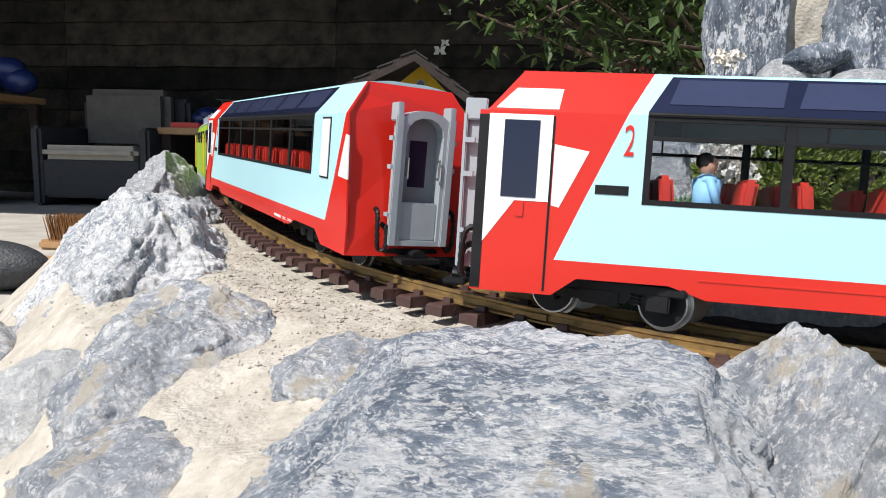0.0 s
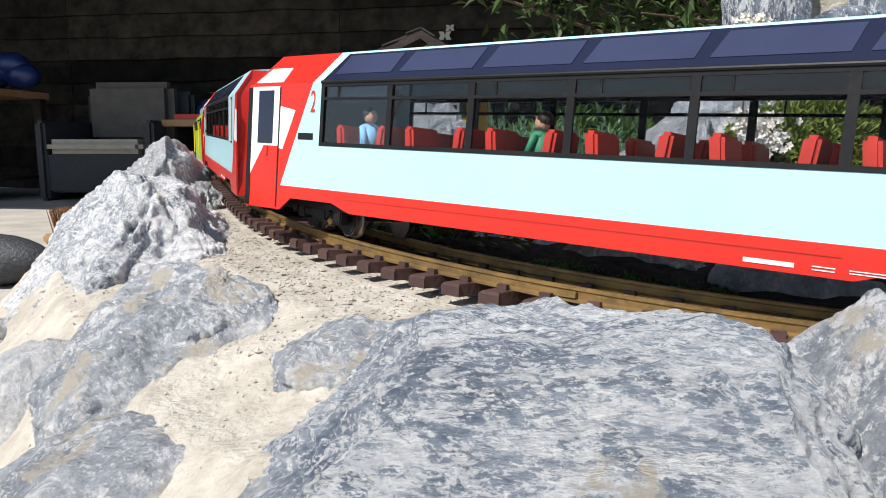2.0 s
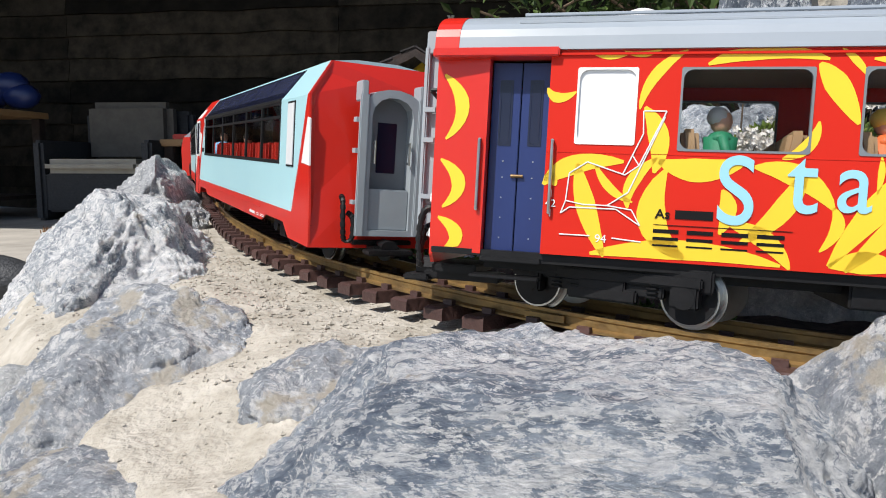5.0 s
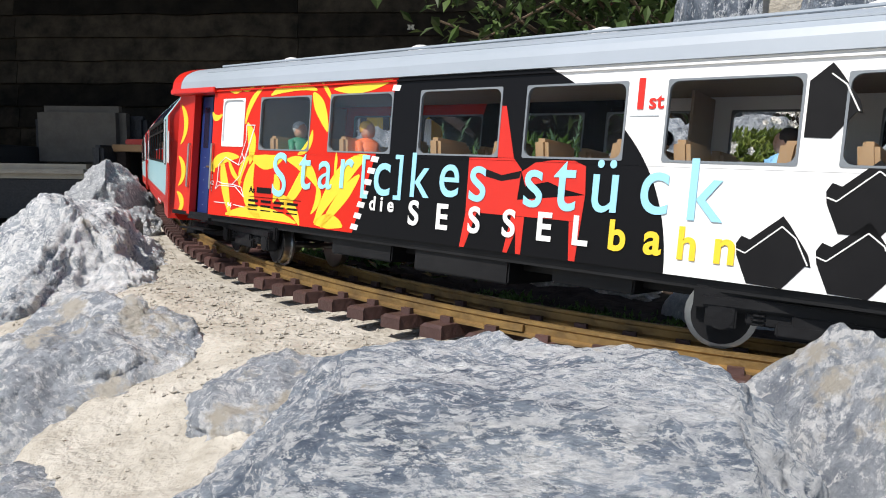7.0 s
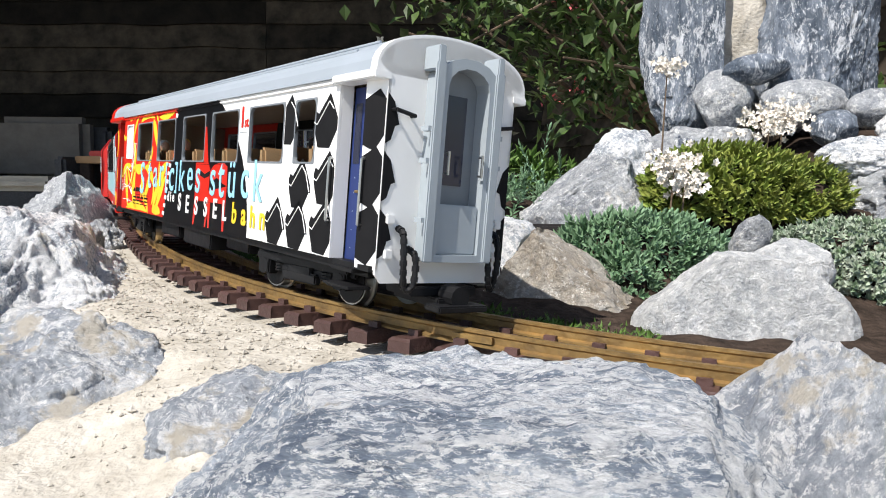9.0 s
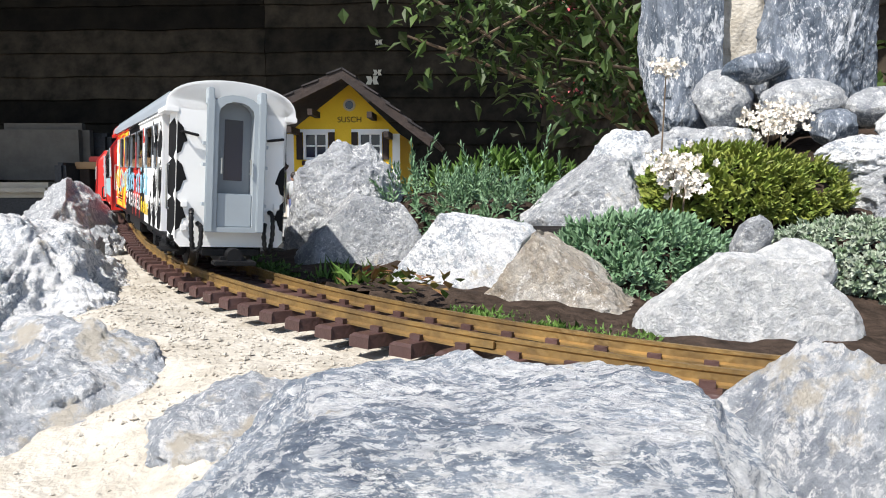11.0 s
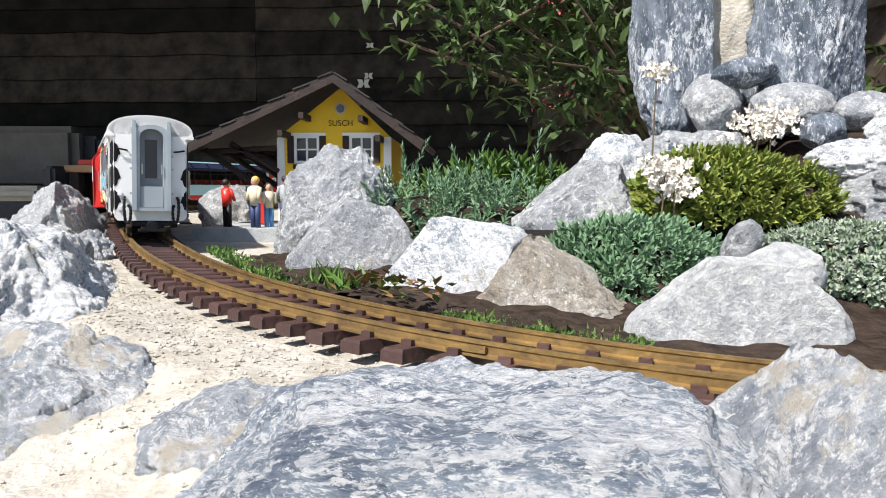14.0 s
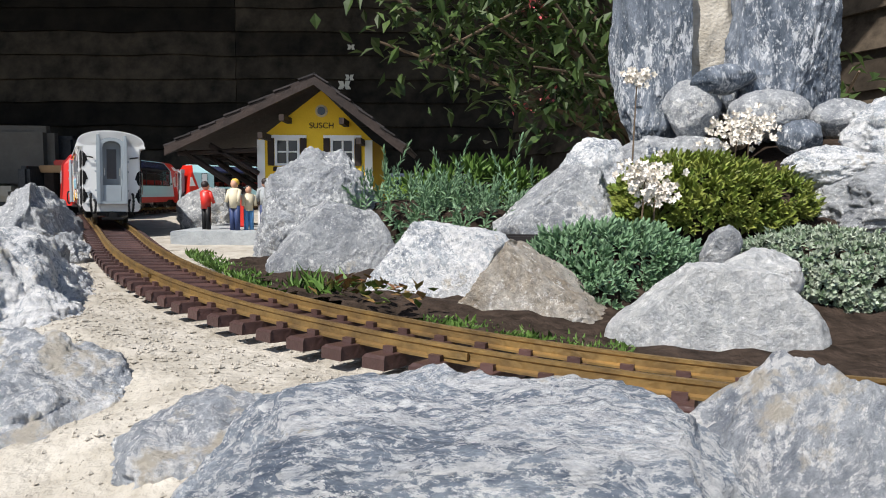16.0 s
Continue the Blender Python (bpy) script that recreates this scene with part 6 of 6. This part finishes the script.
tall_sprigs("stonecrop_shoots", "upright blue-green stonecrop shoots", [(-.10 + .022 * k, .98 + .02 * (k % 3), .05, .05 + .018 * ((k * 7) % 4), .5 * math.sin(k * 1.7)) for k in range(12)], LEAF_BLUE, 8)


def grass(label, x0, x1, side, seed, n, h):
    L = Leaves(seed)
    r = L.r
    for k in range(n):
        s = r.uniform(x0, x1)
        p = on_line(s, -side - abs(r.gauss(0, .014)), rail_z(s) - .018)
        L.leaf(p, Vector((r.uniform(-.9, .9), r.uniform(-.9, .9), 1.0)), Vector((r.uniform(-1, 1), r.uniform(-1, 1), 0.1)), h * r.uniform(.4, 1.3), .0016)
    ob = L.mesh("grass_tuft", LEAF_GRASS)
    tagged(ob, label, "grass", kind="stuff")


grass("short green grass beside the far rail", .20, .55, .062, 11, 800, .009)
grass("short green grass beside the pale stone", -.15, .02, .070, 12, 800, .008)
grass("longer grass blades between two stones", .16, .21, .080, 14, 50, .026)
weed = thing("rusty_weed", "low weed with rusty red and green leaves", "plant")
rnd = random.Random(15)
for k in range(70):
    L = Leaves(15 + k)
    p = on_line(rnd.uniform(.02, .15), -.068 - rnd.uniform(0, .035), rnd.uniform(-.006, .010))
    L.leaf(p, Vector((rnd.uniform(-1, 1), rnd.uniform(-1, .2), rnd.uniform(.1, .9))), Vector((0, 0, 1)), rnd.uniform(.007, .013), .0042)
    L.mesh("leaf", LEAF_RUST if k % 3 else LEAF_GRASS, weed)


def flowers(x, y, z, h, r, n, seed, label):
    ob = thing("flower_stalk", label, "flower")
    top = Vector((x + .004, y, z + h))
    part("stalk", rod(bmesh.new(), (x, y, z), top, .0012, 6, .0008), TWIG, ob)
    L = Leaves(seed)
    for k in range(n):
        p = top + Vector((L.r.gauss(0, r), L.r.gauss(0, r), L.r.gauss(0, r * .55)))
        for j in range(5):
            a = j * 1.257
            L.leaf(p, Vector((math.cos(a), L.r.uniform(-1, .2), math.sin(a))), Vector((L.r.uniform(-1, 1), -1, L.r.uniform(-1, 1))), .0050, .0022)
    L.mesh("blossom", PETAL, ob, "cluster of small cream flowers")


flowers(.372, .905, .110, .046, .017, 110, 21, "cream stonecrop flower cluster on a stalk")
flowers(.392, .915, .115, .050, .012, 70, 22, "cream stonecrop flower cluster on a stalk")
flowers(.246, .90, .085, .135, .008, 34, 23, "tall thin stalk with small cream flowers")
flowers(.226, .778, .020, .080, .012, 80, 24, "cream flower cluster beside the triangular stone")
flowers(.236, .772, .020, .060, .011, 60, 25, "cream flower cluster beside the triangular stone")


def build_shrub():
    sh = thing("flowering_shrub", "dark leafy shrub with pink flowers overhanging the rockery", "shrub")
    rnd = random.Random(31)
    L, P = Leaves(32), Leaves(33)
    bm = bmesh.new()
    root = Vector((0.92, 2.25, FLOOR))
    limbs = []
    for k in range(22):
        q = Vector((rnd.uniform(-.20, 1.0), rnd.uniform(1.70, 2.25), rnd.uniform(.36, .95)))
        mid = root.lerp(q, .5) + Vector((rnd.uniform(-.08, .08), 0, rnd.uniform(.05, .22)))
        rod(bm, root, mid, .013, 6, .008)
        rod(bm, mid, q, .008, 6, .003)
        limbs += [(mid, q)] * 2
    for a, q in ((Vector((.40, 2.0, .62)), Vector((-.13, 1.62, .50))), (Vector((.5, 2.0, .45)), Vector((.16, 1.70, .30))), (Vector((.55, 1.9, .36)), Vector((.20, 1.55, .345))), (Vector((.3, 1.9, .6)), Vector((-.05, 1.70, .38)))):
        rod(bm, a, q, .005, 6, .002)
        limbs += [(a, q)] * 3
    for a, b in limbs:
        for k in range(52):
            f = rnd.random()
            p = a.lerp(b, f) + Vector((rnd.gauss(0, .055), rnd.gauss(0, .06), rnd.gauss(0, .06)))
            L.leaf(p, Vector((rnd.gauss(0, 1), rnd.gauss(-.2, .8), rnd.gauss(-.5, .6))), Vector((rnd.gauss(0, .4), rnd.gauss(0, .4), 1)), rnd.uniform(.028, .060), rnd.uniform(.007, .013), .3)
    for k in range(9):
        c = Vector((-.105 + rnd.gauss(0, .035), 1.62 + rnd.gauss(0, .02), .47 + rnd.gauss(0, .035)))
        L.leaf(c, Vector((rnd.gauss(-.6, .7), -.5, rnd.gauss(-.4, .6))), Vector((0, -.3, 1)), rnd.uniform(.045, .065), .013, .3)
    for c in ((.22, 1.75, .52), (.26, 1.78, .50), (.27, 1.85, .33), (.22, 1.85, .30), (.60, 1.9, .52), (-.03, 1.8, .58)):
        for k in range(14):
            p = Vector(c) + Vector((rnd.gauss(0, .012), rnd.gauss(0, .012), rnd.gauss(0, .010)))
            P.leaf(p, Vector((rnd.gauss(0, 1), rnd.gauss(0, 1), rnd.gauss(0, 1))), Vector((0, 0, 1)), .013, .004)
    part("trunk", bm, TWIG, sh)
    L.mesh("crown", LEAF_DARK, sh)
    P.mesh("blossom", PINK, sh, "pink flower clusters")


build_shrub()
tagged(part("timber_edging", boxes((-.02, .17, .735, .745, .0, .038), bevel=.002), SLATE), "dark slate edging strip between the stones", "edging")
BUTTER = material("pale_metal_ornament", (0.6, 0.58, 0.5), 0.5)
for x, z, k in ((-.60, .70, 1.0), (-.57, .745, .7), (-.56, .92, .6)):
    L = Leaves(3)
    for a in (35, 145, -30, 210):
        L.leaf(Vector((0, 0, 0)), Vector((math.cos(radians(a)), -.2, math.sin(radians(a)))), Vector((0, -1, 0)), .045 * k, .016 * k)
    o = L.mesh("butterfly_ornament", BUTTER)
    o.matrix_basis = pose(x, 4.24, z)
    tagged(o, "small pale butterfly ornament on the fence", "ornament", "butterfly ornaments")

# ---- crumbs of mortar ----
rnd = random.Random(77)
vs, fs = [], []
for k in range(9000):
    s = rnd.uniform(-.35, 1.1)
    o = .047 + abs(rnd.gauss(0, .085)) if rnd.random() < .8 else rnd.uniform(-.04, .04)
    p = on_line(s, o)
    z = ground_z(p.x, p.y)
    r = rnd.uniform(.0005, .0016) * (1.9 if rnd.random() < .06 else 1)
    a = len(vs)
    for q in ((1, 0, 0), (-1, 0, 0), (0, 1, 0), (0, -1, 0), (0, 0, 1), (0, 0, -1)):
        vs.append((p.x + q[0] * r * rnd.uniform(.6, 1.3), p.y + q[1] * r * rnd.uniform(.6, 1.3), z + r * .3 + q[2] * r * rnd.uniform(.5, 1)))
    fs += [(a, a + 2, a + 4), (a + 2, a + 1, a + 4), (a + 1, a + 3, a + 4), (a + 3, a, a + 4), (a + 2, a, a + 5), (a + 1, a + 2, a + 5), (a + 3, a + 1, a + 5), (a, a + 3, a + 5)]
me = bpy.data.meshes.new("mortar_crumbs")
me.from_pydata(vs, [], fs)
me.materials.append(MORTAR)
tagged(new("mortar_crumbs", me), "loose sandy crumbs on the mortar bank", "gravel", kind="stuff")

motions()
